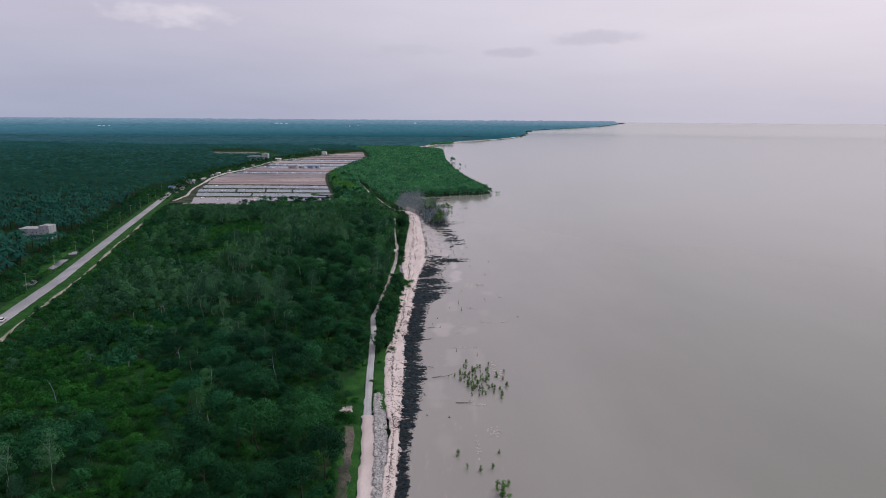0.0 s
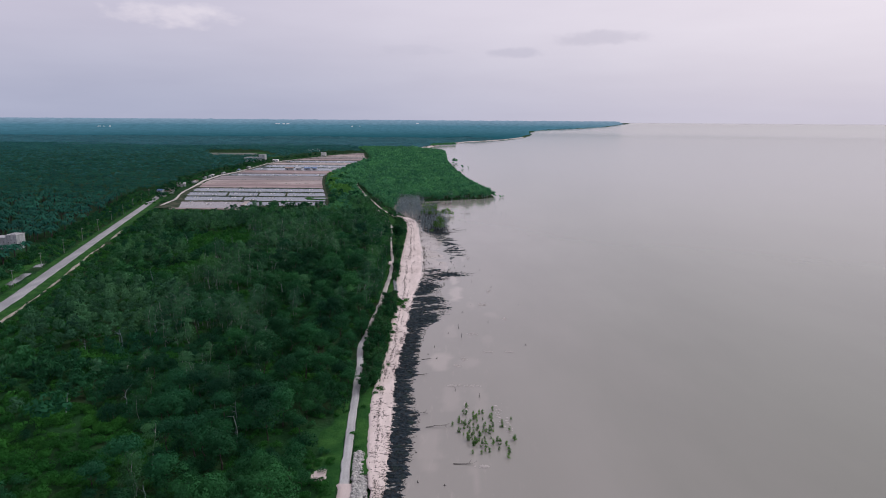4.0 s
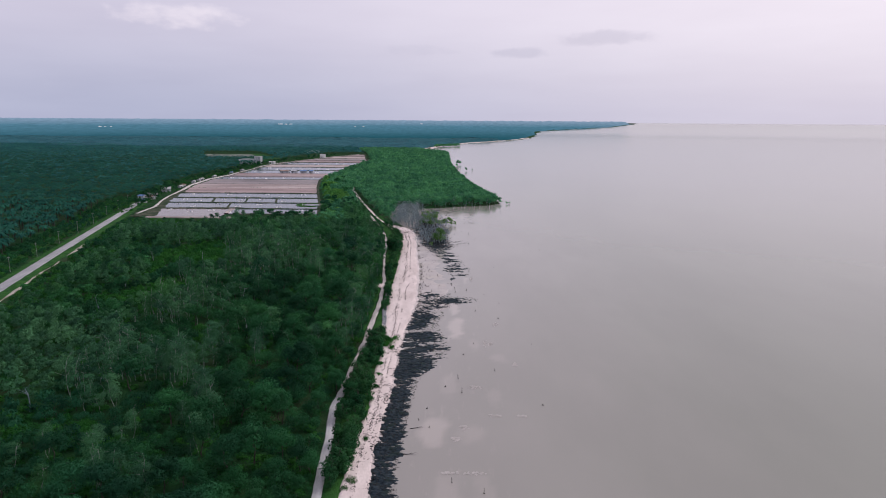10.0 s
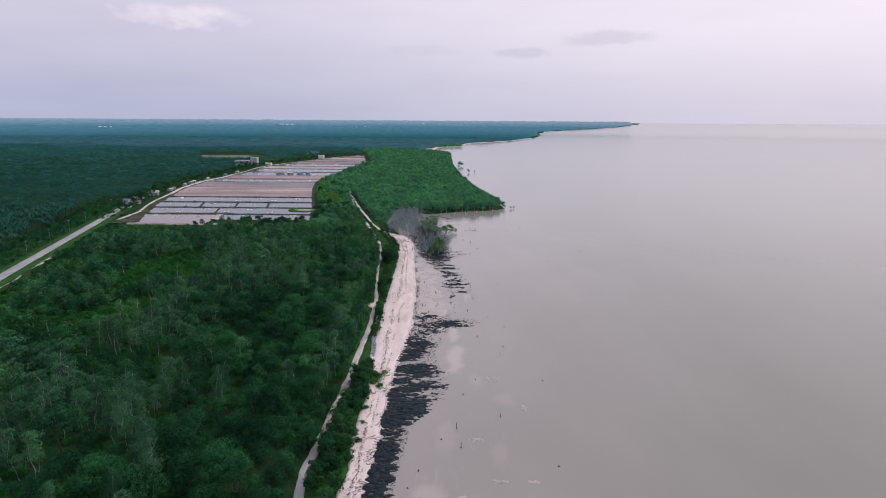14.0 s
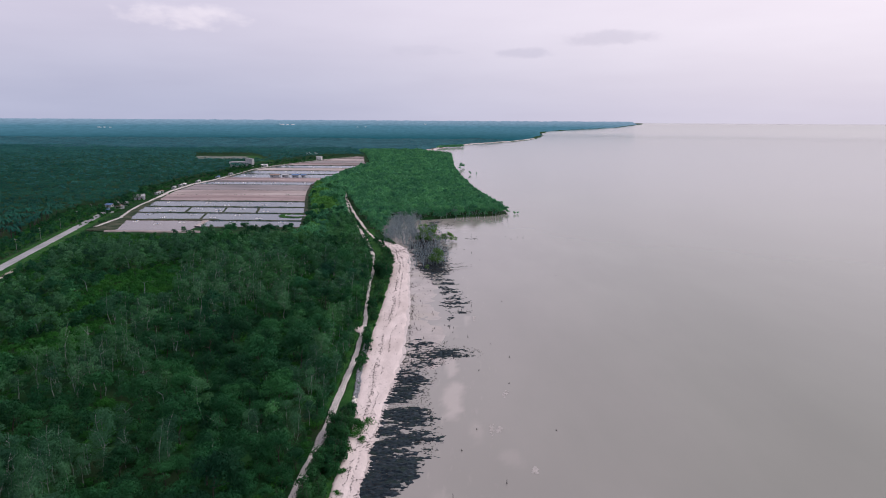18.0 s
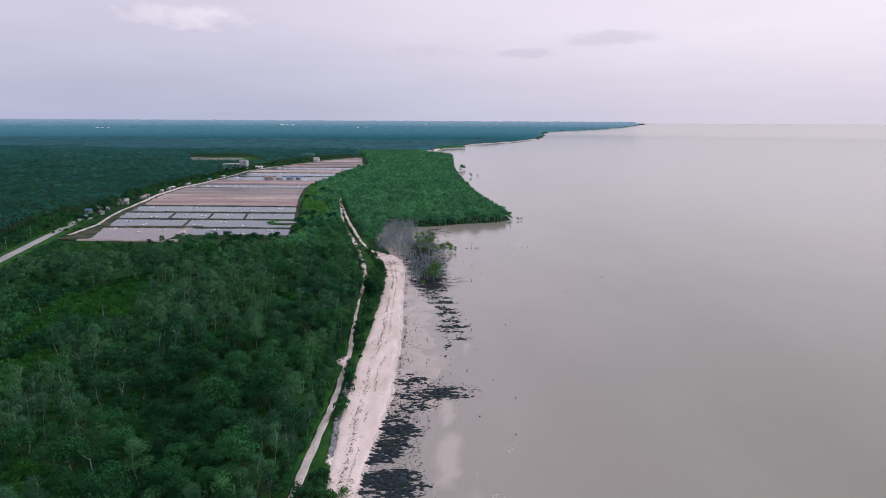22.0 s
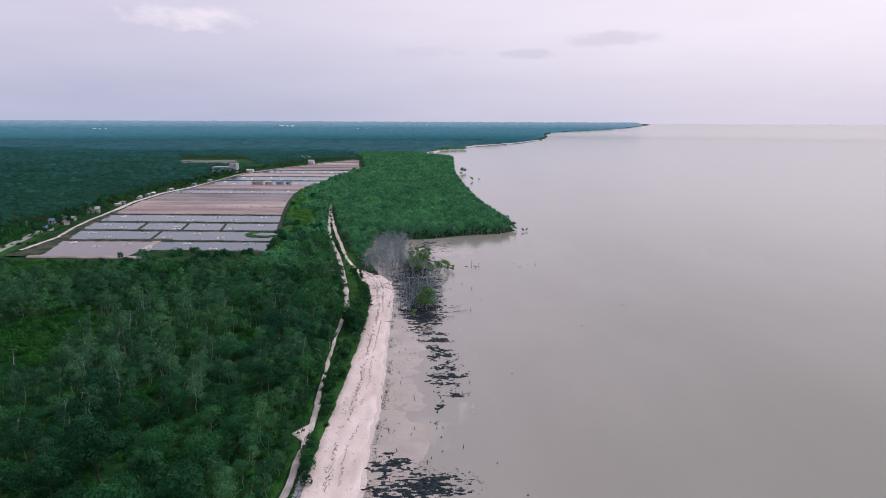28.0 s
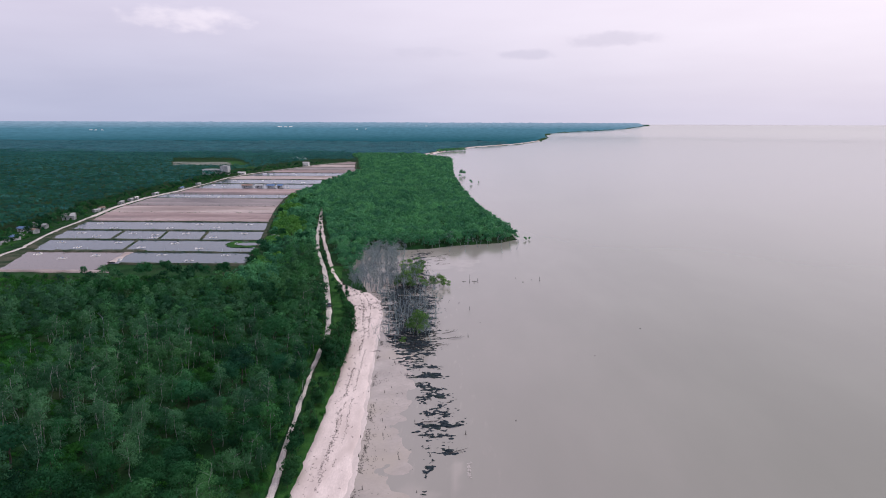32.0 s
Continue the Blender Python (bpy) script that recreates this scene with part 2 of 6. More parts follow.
M["foam"] = material("white_foam", (0.7, 0.7, 0.7), (0.85, 0.85, 0.85), 0.5, 0.9, 0.3, 0.1)


def distance_material():
    """The far land: its own colour plus distance haze painted as emission, paler farther out."""
    m = bpy.data.materials.new("hazy_distance")
    m.use_nodes = True
    n, l = m.node_tree.nodes, m.node_tree.links
    p = n["Principled BSDF"]
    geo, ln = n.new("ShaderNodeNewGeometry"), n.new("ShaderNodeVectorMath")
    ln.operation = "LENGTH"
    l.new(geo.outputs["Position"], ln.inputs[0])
    spots = n.new("ShaderNodeTexNoise")
    spots.inputs["Scale"].default_value, spots.inputs["Detail"].default_value = 1 / 60, 9
    spots.inputs["Roughness"].default_value = 0.62
    wide = n.new("ShaderNodeMapping")
    wide.inputs["Scale"].default_value = (2.2, 0.8, 1)
    l.new(geo.outputs["Position"], wide.inputs[0])
    l.new(wide.outputs[0], spots.inputs["Vector"])
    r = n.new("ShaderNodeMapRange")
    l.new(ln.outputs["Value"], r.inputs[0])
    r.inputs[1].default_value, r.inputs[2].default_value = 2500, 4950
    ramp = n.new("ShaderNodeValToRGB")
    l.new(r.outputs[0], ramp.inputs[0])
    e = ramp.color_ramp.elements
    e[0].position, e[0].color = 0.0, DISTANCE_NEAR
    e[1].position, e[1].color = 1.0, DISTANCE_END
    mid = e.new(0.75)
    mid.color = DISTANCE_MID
    mx = n.new("ShaderNodeMix")
    mx.data_type, mx.blend_type = "RGBA", "MULTIPLY"
    mx.inputs[0].default_value = 1.0
    grain = n.new("ShaderNodeMapRange")
    l.new(spots.outputs[0], grain.inputs[0])
    grain.inputs[1].default_value, grain.inputs[2].default_value = 0.25, 0.75
    grain.inputs[3].default_value, grain.inputs[4].default_value = 0.72, 1.28
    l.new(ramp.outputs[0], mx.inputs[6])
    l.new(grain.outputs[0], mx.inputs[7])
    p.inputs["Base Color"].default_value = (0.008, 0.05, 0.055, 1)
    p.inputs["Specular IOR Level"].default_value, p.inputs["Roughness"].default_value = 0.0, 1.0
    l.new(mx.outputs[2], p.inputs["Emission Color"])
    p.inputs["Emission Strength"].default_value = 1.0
    return m


M["distance"] = distance_material()


def water_material(name, deep, shoal, near, far, rough, ripple, wave, silt=None):
    """Silty water: pale where it is shoal, a darker grey-brown further out, with small ripples. silt: clouds of pale mud stirred up near the shore."""
    m = bpy.data.materials.new(name)
    m.use_nodes = True
    n, l = m.node_tree.nodes, m.node_tree.links
    p = n["Principled BSDF"]
    p.inputs["Roughness"].default_value, p.inputs["IOR"].default_value = rough, 1.48 if silt else 1.27
    geo = n.new("ShaderNodeNewGeometry")
    s = n.new("ShaderNodeSeparateXYZ")
    l.new(geo.outputs["Position"], s.inputs[0])

    def noise_at(metres, detail, scale, turn=0.0, rough_=0.5):
        mp, t = n.new("ShaderNodeMapping"), n.new("ShaderNodeTexNoise")
        mp.inputs["Scale"].default_value, mp.inputs["Rotation"].default_value = scale, (0, 0, radians(turn))
        l.new(geo.outputs["Position"], mp.inputs[0])
        l.new(mp.outputs[0], t.inputs["Vector"])
        t.inputs["Scale"].default_value, t.inputs["Detail"].default_value, t.inputs["Roughness"].default_value = 1 / metres, detail, rough_
        return t.outputs[0]

    def ramp(x, lo, hi, a=0.0, b=1.0):
        r = n.new("ShaderNodeMapRange")
        r.interpolation_type = "SMOOTHSTEP"
        l.new(x, r.inputs[0])
        for k, v in zip((1, 2, 3, 4), (lo, hi, a, b)):
            r.inputs[k].default_value = v
        return r.outputs[0]

    def calc(op, a, b):
        r = n.new("ShaderNodeMath")
        r.operation = op
        for k, v in enumerate((a, b)):
            if isinstance(v, (int, float)):
                r.inputs[k].default_value = v
            else:
                l.new(v, r.inputs[k])
        return r.outputs[0]

    def mix(fac, a, b):
        r = n.new("ShaderNodeMix")
        r.data_type = "RGBA"
        l.new(fac, r.inputs[0])
        for k, v in ((6, a), (7, b)):
            if isinstance(v, tuple):
                r.inputs[k].default_value = v
            else:
                l.new(v, r.inputs[k])
        return r.outputs[2]

    out = calc("ADD", s.outputs[0], calc("MULTIPLY", noise_at(24, 4, (1.6, 0.5, 1)), 46.0))
    colour = mix(ramp(out, near, far), (*shoal, 1), (*deep, 1))
    height = noise_at(wave, 3, (1, 0.4, 1), -30)
    b = n.new("ShaderNodeBump")
    b.inputs["Strength"].default_value, b.inputs["Distance"].default_value = ripple, 0.1
    if silt:
        # pale clouds and streaks of mud within some forty metres of the shore, faint current bands further out
        close = ramp(s.outputs[0], 34.0, 2.0)
        shallow = n.new("ShaderNodeAttribute")
        shallow.attribute_name = "shoal"
        streak = ramp(noise_at(5, 5, (2.6, 0.5, 1), 8, 0.65), 0.56, 0.72)
        colour = mix(calc("MULTIPLY", calc("MULTIPLY", streak, close), 0.30), colour, (*silt, 1))
        colour = mix(shallow.outputs["Fac"], colour, (*silt, 1))
        band = ramp(noise_at(60, 4, (1, 0.5, 1), 20), 0.3, 0.7, 0.95, 1.05)
        tone = n.new("ShaderNodeMix")
        tone.data_type, tone.blend_type = "RGBA", "MULTIPLY"
        tone.inputs[0].default_value = 1.0
        l.new(colour, tone.inputs[6])
        l.new(band, tone.inputs[7])
        colour = tone.outputs[2]
        # ripples die out in the distance, a long low swell lies under them
        reach = n.new("ShaderNodeVectorMath")
        reach.operation = "LENGTH"
        l.new(geo.outputs["Position"], reach.inputs[0])
        l.new(ramp(reach.outputs["Value"], 250.0, 1500.0, ripple, ripple * 0.06), b.inputs["Strength"])
        l.new(ramp(reach.outputs["Value"], 300.0, 1800.0, rough, 0.14), p.inputs["Roughness"])
        height = calc("ADD", height, calc("MULTIPLY", noise_at(7.0, 2, (1, 0.3, 1), -38), 0.8))
    l.new(colour, p.inputs["Base Color"])
    l.new(height, b.inputs["Height"])
    l.new(b.outputs[0], p.inputs["Normal"])
    return m


M["sea"] = water_material("silty_sea", (0.186, 0.194, 0.164), (0.268, 0.254, 0.235), -5, 150, 0.13, 0.16, 2.6, (0.375, 0.342, 0.317))
M["pond"] = water_material("pond_water", (0.046, 0.074, 0.098), (0.056, 0.084, 0.106), -400, 400, 0.12, 0.06, 1.2)
M["pond_brown"] = water_material("brown_pond_water", (0.125, 0.105, 0.102), (0.14, 0.115, 0.11), -400, 400, 0.12, 0.06, 1.2)
M["canal"] = water_material("canal_water", (0.12, 0.14, 0.14), (0.14, 0.15, 0.15), -400, 400, 0.06, 0.05, 1.0)


# ---- building blocks ----
def mesh_quads(name, verts, faces, mats, index=None, tint=None, smooth=False):
    """A mesh from arrays; all its faces have the same number of corners."""
    me = bpy.data.meshes.new(name)
    verts, quads = np.asarray(verts, np.float32).reshape(-1, 3), np.asarray(faces, np.int32)
    me.vertices.add(len(verts))
    me.vertices.foreach_set("co", verts.ravel())
    me.loops.add(quads.size)
    me.loops.foreach_set("vertex_index", quads.ravel())
    me.polygons.add(len(quads))
    me.polygons.foreach_set("loop_start", np.arange(len(quads), dtype=np.int32) * quads.shape[1])
    for m in mats:
        me.materials.append(m)
    if index is not None:
        me.polygons.foreach_set("material_index", np.asarray(index, np.int32))
    if smooth:
        me.polygons.foreach_set("use_smooth", np.ones(len(quads), bool))
    if tint is not None:
        at = me.attributes.new("tint", "FLOAT", "POINT")
        at.data.foreach_set("value", np.asarray(tint, np.float32))
    me.update(calc_edges=True)
    me.validate()
    return me


def part(name, bm, mat, parent=None, label=""):
    """Links a bmesh as one mesh object, under its thing."""
    me = bpy.data.meshes.new(name)
    bm.to_mesh(me)
    bm.free()
    me.materials.append(mat)
    ob = new(name, me)
    ob.parent = parent
    return tagged(ob, label)


def thing(name, m, label, category, group="", kind=""):
    ob = new(name)
    ob.empty_display_size = 0.5
    ob.matrix_world = m
    return tagged(ob, label, category, group, kind)


def add_box(bm, cx, cy, z0, sx, sy, sz, bevel=0.0, taper=1.0):
    r = bmesh.ops.create_cube(bm, size=1)
    for v in r["verts"]:
        k = taper if v.co.z > 0 else 1.0
        v.co = Vector((cx + v.co.x * sx * k, cy + v.co.y * sy * k, z0 + (v.co.z + 0.5) * sz))
    if bevel:
        edges = list({e for v in r["verts"] for e in v.link_edges})
        bmesh.ops.bevel(bm, geom=edges, offset=bevel, segments=1, affect="EDGES")
    return bm


def box(cx, cy, z0, sx, sy, sz, bevel=0.0, taper=1.0):
    return add_box(bmesh.new(), cx, cy, z0, sx, sy, sz, bevel, taper)


def add_stick(bm, a, b, r0, r1, sides=6):
    """A tapered round bar from a to b."""
    a, b = Vector(a), Vector(b)
    q = (b - a).to_track_quat("Z", "Y")
    rings = []
    for p, r in ((a, r0), (b, r1)):
        rings.append([bm.verts.new(p + q @ Vector((r * math.cos(k * math.tau / sides), r * math.sin(k * math.tau / sides), 0))) for k in range(sides)])
    for k in range(sides):
        bm.faces.new((rings[0][k], rings[0][(k + 1) % sides], rings[1][(k + 1) % sides], rings[1][k]))
    bm.faces.new(rings[1])
    bm.faces.new(rings[0][::-1])
    return bm


def sticks(rows, sides=4):
    """Arrays of tapered bars: rows of (ax, ay, az, bx, by, bz, r0, r1)."""
    rows = np.asarray(rows, float).reshape(-1, 8)
    a, b, r0, r1 = rows[:, :3], rows[:, 3:6], rows[:, 6], rows[:, 7]
    d = b - a
    d /= np.linalg.norm(d, axis=1)[:, None] + 1e-9
    side = np.cross(d, np.where(np.abs(d[:, 2:3]) > 0.9, [[1.0, 0, 0]], [[0, 0, 1.0]]))
    side /= np.linalg.norm(side, axis=1)[:, None]
    up = np.cross(side, d)
    ang = np.arange(sides) * math.tau / sides
    ring = side[:, None] * np.cos(ang)[None, :, None] + up[:, None] * np.sin(ang)[None, :, None]
    v = np.concatenate([a[:, None] + ring * r0[:, None, None], b[:, None] + ring * r1[:, None, None]], 1)
    k = np.arange(sides)
    q = np.stack([k, (k + 1) % sides, sides + (k + 1) % sides, sides + k], 1)
    return v.reshape(-1, 3), (q[None] + np.arange(len(rows))[:, None, None] * 2 * sides).reshape(-1, 4)


def wobble(x, y, size, seed=0.0):
    """Smooth random field in about -1..1 over arrays."""
    x, y = np.asarray(x, float) / size + seed * 17.3, np.asarray(y, float) / size - seed * 9.1
    out, gain = 0.0, 1.15
    for k in range(3):
        ix, iy = np.floor(x), np.floor(y)
        u, v = x - ix, y - iy
        u, v = u * u * (3 - 2 * u), v * v * (3 - 2 * v)
        c = [np.sin((ix + a) * 127.1 + (iy + b) * 311.7 + seed * 7.3) * 43758.5453 for b in (0, 1) for a in (0, 1)]
        c = [2 * (n - np.floor(n)) - 1 for n in c]
        out = out + gain * ((c[0] * (1 - u) + c[1] * u) * (1 - v) + (c[2] * (1 - u) + c[3] * u) * v)
        x, y, gain = x * 2.03 + 5.1, y * 2.03 + 1.7, gain * 0.5
    return out


def curve(points):
    ys, xs = np.array(points, float).T[::-1]
    return lambda y: np.interp(y, ys, xs)


# ---- the plan: lines that run along the shore, as x over y ----
TRACK = curve([(-13, -100), (-14, 60), (-16, 115), (-18, 140), (-21, 166), (-23, 190), (-26, 228), (-28, 244), (-27, 260), (-26.5, 300), (-26.5, 345),
               (-28, 381), (-31, 406), (-34.5, 444), (-37.5, 488), (-43, 517), (-51, 553), (-59, 586), (-76, 645), (-88, 700), (-105, 790), (-118, 860)])
SAND_L = curve([(-10, -100), (-12, 100), (-13, 150), (-16.5, 171), (-19, 202), (-19, 227), (-17.5, 245), (-19, 260), (-19, 278), (-19.5, 299), (-21, 322),
                (-22.5, 336), (-23.5, 361), (-24, 406), (-25, 446), (-27, 481), (-33, 520), (-41, 545), (-47, 562), (-50, 590)])
SAND_R = curve([(-8, -100), (-10.3, 123), (-11.8, 171), (-13.4, 205), (-14.2, 222), (-13.8, 240), (-13, 260), (-14, 285), (-13, 316), (-11.5, 337), (-11, 355), (-12, 377),
                (-13, 407), (-16, 446), (-18, 481), (-20, 512), (-24, 535), (-29.5, 550), (-44, 562), (-49, 590)])
SHORE = curve([(-10, -700), (-11, -100), (-13, 123), (-14.5, 171), (-16, 240), (-17, 285), (-16, 316), (-14, 355), (-16, 407), (-21, 481), (-23, 530), (-34, 570), (-44, 600), (-47, 640), (-40, 648),
               (-8, 655), (12, 668), (40, 677), (52, 690), (49, 712), (42, 764), (30, 828), (24, 888), (12, 1021), (2, 1175), (-4, 1571), (-60, 1640),
               (-62, 1760), (-14, 2059), (74, 2263), (221, 2522), (336, 2847), (469, 3560), (520, 3950), (650, 4130), (1040, 4370), (1269, 4607), (1300, 4900)])
ROAD = curve([(-48, -220), (-137, 100), (-173, 236), (-188, 300), (-227, 440), (-264, 577), (-288, 665), (-312, 760), (-330, 900), (-330, 1300)])
POND_L = curve([(-257, 600), (-261, 640), (-274, 681), (-282, 716), (-290, 760), (-304, 823), (-311, 900), (-306, 960), (-306, 1060), (-310, 1127), (-302, 1193),
                (-276, 1282), (-245, 1389), (-196, 1500)])
POND_R = curve([(-103, 600), (-112, 640), (-118, 677), (-132, 736), (-152, 830), (-166, 917), (-160, 1000), (-148, 1111), (-142, 1256), (-158, 1314), (-186, 1500)])
rng = np.random.RandomState(7)


def distance_rise(x, y):
    """Past three kilometres the land and sea lift towards the horizon, so that all of it lies within the camera's reach."""
    q = np.clip((np.hypot(x - 6, y - 130) - 3300) / 1450, 0, 1)
    return 58 * q * q


def ground_height(x, y):
    d = np.asarray(x, float) - SHORE(y)
    land = 1.0 + 0.12 * wobble(x, y, 14) + 0.25 * np.clip(-d / 200, 0, 1)
    flat = np.clip((y - 300) / 40, 0, 1) * np.clip((650 - y) / 30, 0, 1)
    sea = -0.02 * d - 0.05 - np.clip(d - 14, 0, 1e9) * 0.02
    mud = 0.085 - 0.0065 * d + 0.05 * wobble(x, y, 14, 2) + 0.016 * wobble(x, y, 3.7, 4) - np.clip(d - 16, 0, 50) ** 1.5 * 0.006
    under = np.maximum(sea * (1 - flat) + mud * flat, -6)
    k = np.clip((d + 7) / 8, 0, 1)
    return land * (1 - k) + under * k + distance_rise(x, y)


def lines(*runs):
    """Grid lines: runs of (start, end, step)."""
    return np.unique(np.concatenate([np.arange(a, b + s * 0.01, s) for a, b, s in runs]))


def sheet(name, xs, ys, height, mat, keep=None):
    """A surface over a grid of lines."""
    gx, gy = np.meshgrid(xs, ys)
    z = height(gx, gy)
    v = np.stack([gx, gy, z], -1).reshape(-1, 3)
    i = np.arange(len(xs) * len(ys)).reshape(len(ys), len(xs))
    q = np.stack([i[:-1, :-1], i[:-1, 1:], i[1:, 1:], i[1:, :-1]], -1).reshape(-1, 4)
    if keep is not None:
        c = v[q].mean(1)
        q = q[keep(c[:, 0], c[:, 1], c[:, 2])]
        used, q = np.unique(q, return_inverse=True)
        v, q = v[used], q.reshape(-1, 4)
    return new(name, mesh_quads(name, v, q, [mat], smooth=True))


def ribbon(name, left, right, y0, y1, step, profile, mat, cols=8, ragged=0.0):
    """A strip between two shore lines; profile(s, x, y) gives its height over s from 0 at the left edge to 1."""
    ys = np.arange(y0, y1 + 0.01, step)
    s = np.linspace(0, 1, cols + 1)
    gl = left(ys) + ragged * wobble(ys, ys * 0, 3, 1) + ragged * 0.6 * wobble(ys, ys * 0, 1.1, 3)
    gr = right(ys) + ragged * wobble(ys, ys * 0, 5, 2)
    gx = gl[:, None] + (gr - gl)[:, None] * s[None]
    gy = np.repeat(ys[:, None], cols + 1, 1)
    z = profile(np.repeat(s[None], len(ys), 0), gx, gy)
    v = np.stack([gx, gy, z], -1).reshape(-1, 3)
    i = np.arange(v.shape[0]).reshape(len(ys), cols + 1)
    q = np.stack([i[:-1, :-1], i[:-1, 1:], i[1:, 1:], i[1:, :-1]], -1).reshape(-1, 4)
    return new(name, mesh_quads(name, v, q, [mat], smooth=True))


# ground, sea, beach
gxs = lines((-4200, -1000, 100), (-1000, -340, 33), (-340, -60, 10), (-60, 70, 1.6), (70, 400, 30), (400, 4200, 100))
gys = lines((-900, 60, 40), (60, 700, 3.0), (700, 1700, 20), (1700, 4980, 40))
tagged(sheet("ground", gxs, gys, lambda x, y: ground_height(x, y) - 0.3 * np.clip((x - SHORE(y) + 2) / 4, 0, 1) * ((y > 290) & (y < 690)), M["ground"]), "dark green overgrown coastal ground with bare patches", "ground", kind="structure")
# shoals that show pale through the shallow water: x, y, half width, half length, amount
SHOALS = [(0.4, 236, 3.4, 8.5, 0.75), (10, 233, 4.0, 5.0, 0.35), (6.4, 318, 3.4, 15, 0.95), (5.6, 342, 2.2, 13, 0.85), (3.5, 206, 3.2, 7, 0.4), (-1.5, 176, 3.0, 10, 0.35), (9, 168, 1.0, 16, 0.3), (4, 262, 2.6, 9, 0.3),
          (13, 300, 2.4, 7, 0.35), (21, 287, 3.4, 4.0, 0.3), (1.0, 146, 3, 9, 0.25), (12, 205, 2.0, 10, 0.25), (12, 392, 1.2, 6, 0.5), (2, 380, 6, 8, 0.4), (17, 255, 2.6, 6, 0.25), (-2, 620, 22, 26, 0.45), (-14, 596, 12, 20, 0.5)]


def shoal(x, y):
    out = 0.75 * np.clip((10 - (x - SHORE(y))) / 14, 0, 1) * np.clip((y - 300) / 50, 0, 1) * np.clip((660 - y) / 30, 0, 1)
    for cx, cy, w, l, amount in SHOALS:
        d = np.hypot((x - cx) / w, (y - cy) / l) + 0.35 * wobble(x, y, 5, 4)
        k = np.clip((1.25 - d) / 0.7, 0, 1)
        out = np.maximum(out, amount * k * k * (3 - 2 * k))
    return out


sxs = lines((-140, -60, 20), (-40, 44, 1.2), (60, 600, 60), (600, 4200, 200))
sys_ = lines((-900, 100, 50), (120, 700, 1.8), (720, 1000, 40), (1000, 4980, 50))
sea = sheet("water", sxs, sys_, lambda x, y: distance_rise(x, y) + np.where(x < SHORE(y) - 25, -1.5, 0), M["sea"])
co = np.empty(len(sea.data.vertices) * 3, np.float32)
sea.data.vertices.foreach_get("co", co)
sea.data.attributes.new("shoal", "FLOAT", "POINT").data.foreach_set("value", shoal(co[0::3].astype(float), co[1::3].astype(float)).astype(np.float32))
tagged(sea, "calm silty grey-brown sea water with faint ripples and pale shoals", "sea", kind="structure")
mxs, mys = lines((-50, 24, 0.8)), lines((296, 650, 1.2))
tagged(sheet("mud_flat", mxs, mys, lambda x, y: ground_height(x, y) + 0.012, M["mud"],
             keep=lambda x, y, z: (x > SHORE(y) - 3) & (z > -0.15)),
       "wet brown tidal mud with shallow pools", "mud", kind="structure")


def beach_profile(s, x, y):
    berm = 1.45 - 1.20 * np.clip((s - 0.15) / 0.85, 0, 1) ** 1.15 + 0.10 * np.exp(-((s - 0.45) / 0.06) ** 2)
    edge = np.where(s < 0.01, -0.35, 0) + np.where(s > 0.99, -0.22, 0)
    return berm + edge + 0.018 * wobble(x, y * 0.3, 2.2, 4) + 0.08


tagged(ribbon("wet_sand", lambda y: SAND_R(y) - 1.6, lambda y: SAND_R(y) + 1.6, -100, 548, 1.0,
              lambda s, x, y: 0.50 - 0.54 * s + 0.03 * wobble(x, y, 3, 4) + np.where(s < 0.01, -0.2, 0), M["wet_sand"], 6, 0.3), "wet darker sand along the foot of the beach", "beach", kind="structure")
beach = ribbon("beach", lambda y: SAND_L(y) - 0.4, lambda y: SAND_R(y) + 0.2, -100, 566, 1.0, beach_profile, M["sand"], 14, 0.28)
tagged(beach, "pale pinkish sand beach strip with drift lines", "beach", kind="structure")

def track_profile(s, x, y):
    return 1.42 - 0.06 * np.abs(s - 0.5) * 2 + np.where((s < 0.01) | (s > 0.99), -0.35, 0) - 0.05 * np.exp(-((np.abs(s - 0.5) - 0.25) / 0.08) ** 2)


def track_side(sign):
    """An edge of the track: narrower where grass has grown over it."""
    return lambda y: TRACK(y) + sign * (1.12 + 0.45 * np.clip((y - 482) / 20, 0, 1) - 0.25 * np.clip((y - 300) / 60, 0, 1) - 0.28 * np.clip((y - 395) / 20, 0, 1) * np.clip((470 - y) / 20, 0, 1))


tagged(ribbon("track", track_side(-1), track_side(1), -100, 258, 2.0, track_profile, M["path"], 12, 0.12), "grey hard-packed path behind the beach", "track", kind="structure")
tagged(ribbon("track", track_side(-1), track_side(1), 258, 858, 2.0, track_profile, M["dirt"], 12, 0.25), "pale dusty gravel track with wheel ruts", "track", kind="structure")
lay_by = ribbon("track", lambda y: TRACK(y) - 4.2 + np.abs(y - 376) ** 1.4 * 0.45, lambda y: TRACK(y) - 0.2, 371, 381, 0.7,
                lambda s, x, y: 1.45 - 0.25 * (s < 0.01) + 0.02 * wobble(x, y, 1.5), M["sand"], 5, 0.25)
tagged(lay_by, "small bare gravel turning place beside the track", "track", kind="structure")
spur = ribbon("track", lambda y: TRACK(y) - 7.0 + np.abs(y - 556) * 0.8, lambda y: TRACK(y) - 0.8, 551, 561, 1.0,
              lambda s, x, y: 1.40 + 0 * s, M["dirt"], 4, 0.3)
tagged(spur, "small bare sandy turning place beside the track", "track", kind="structure")
SIDE = curve([(-37, 540), (-44, 556), (-50, 572), (-57, 594), (-66, 630), (-73, 655), (-83, 695), (-95, 745), (-108, 804)])
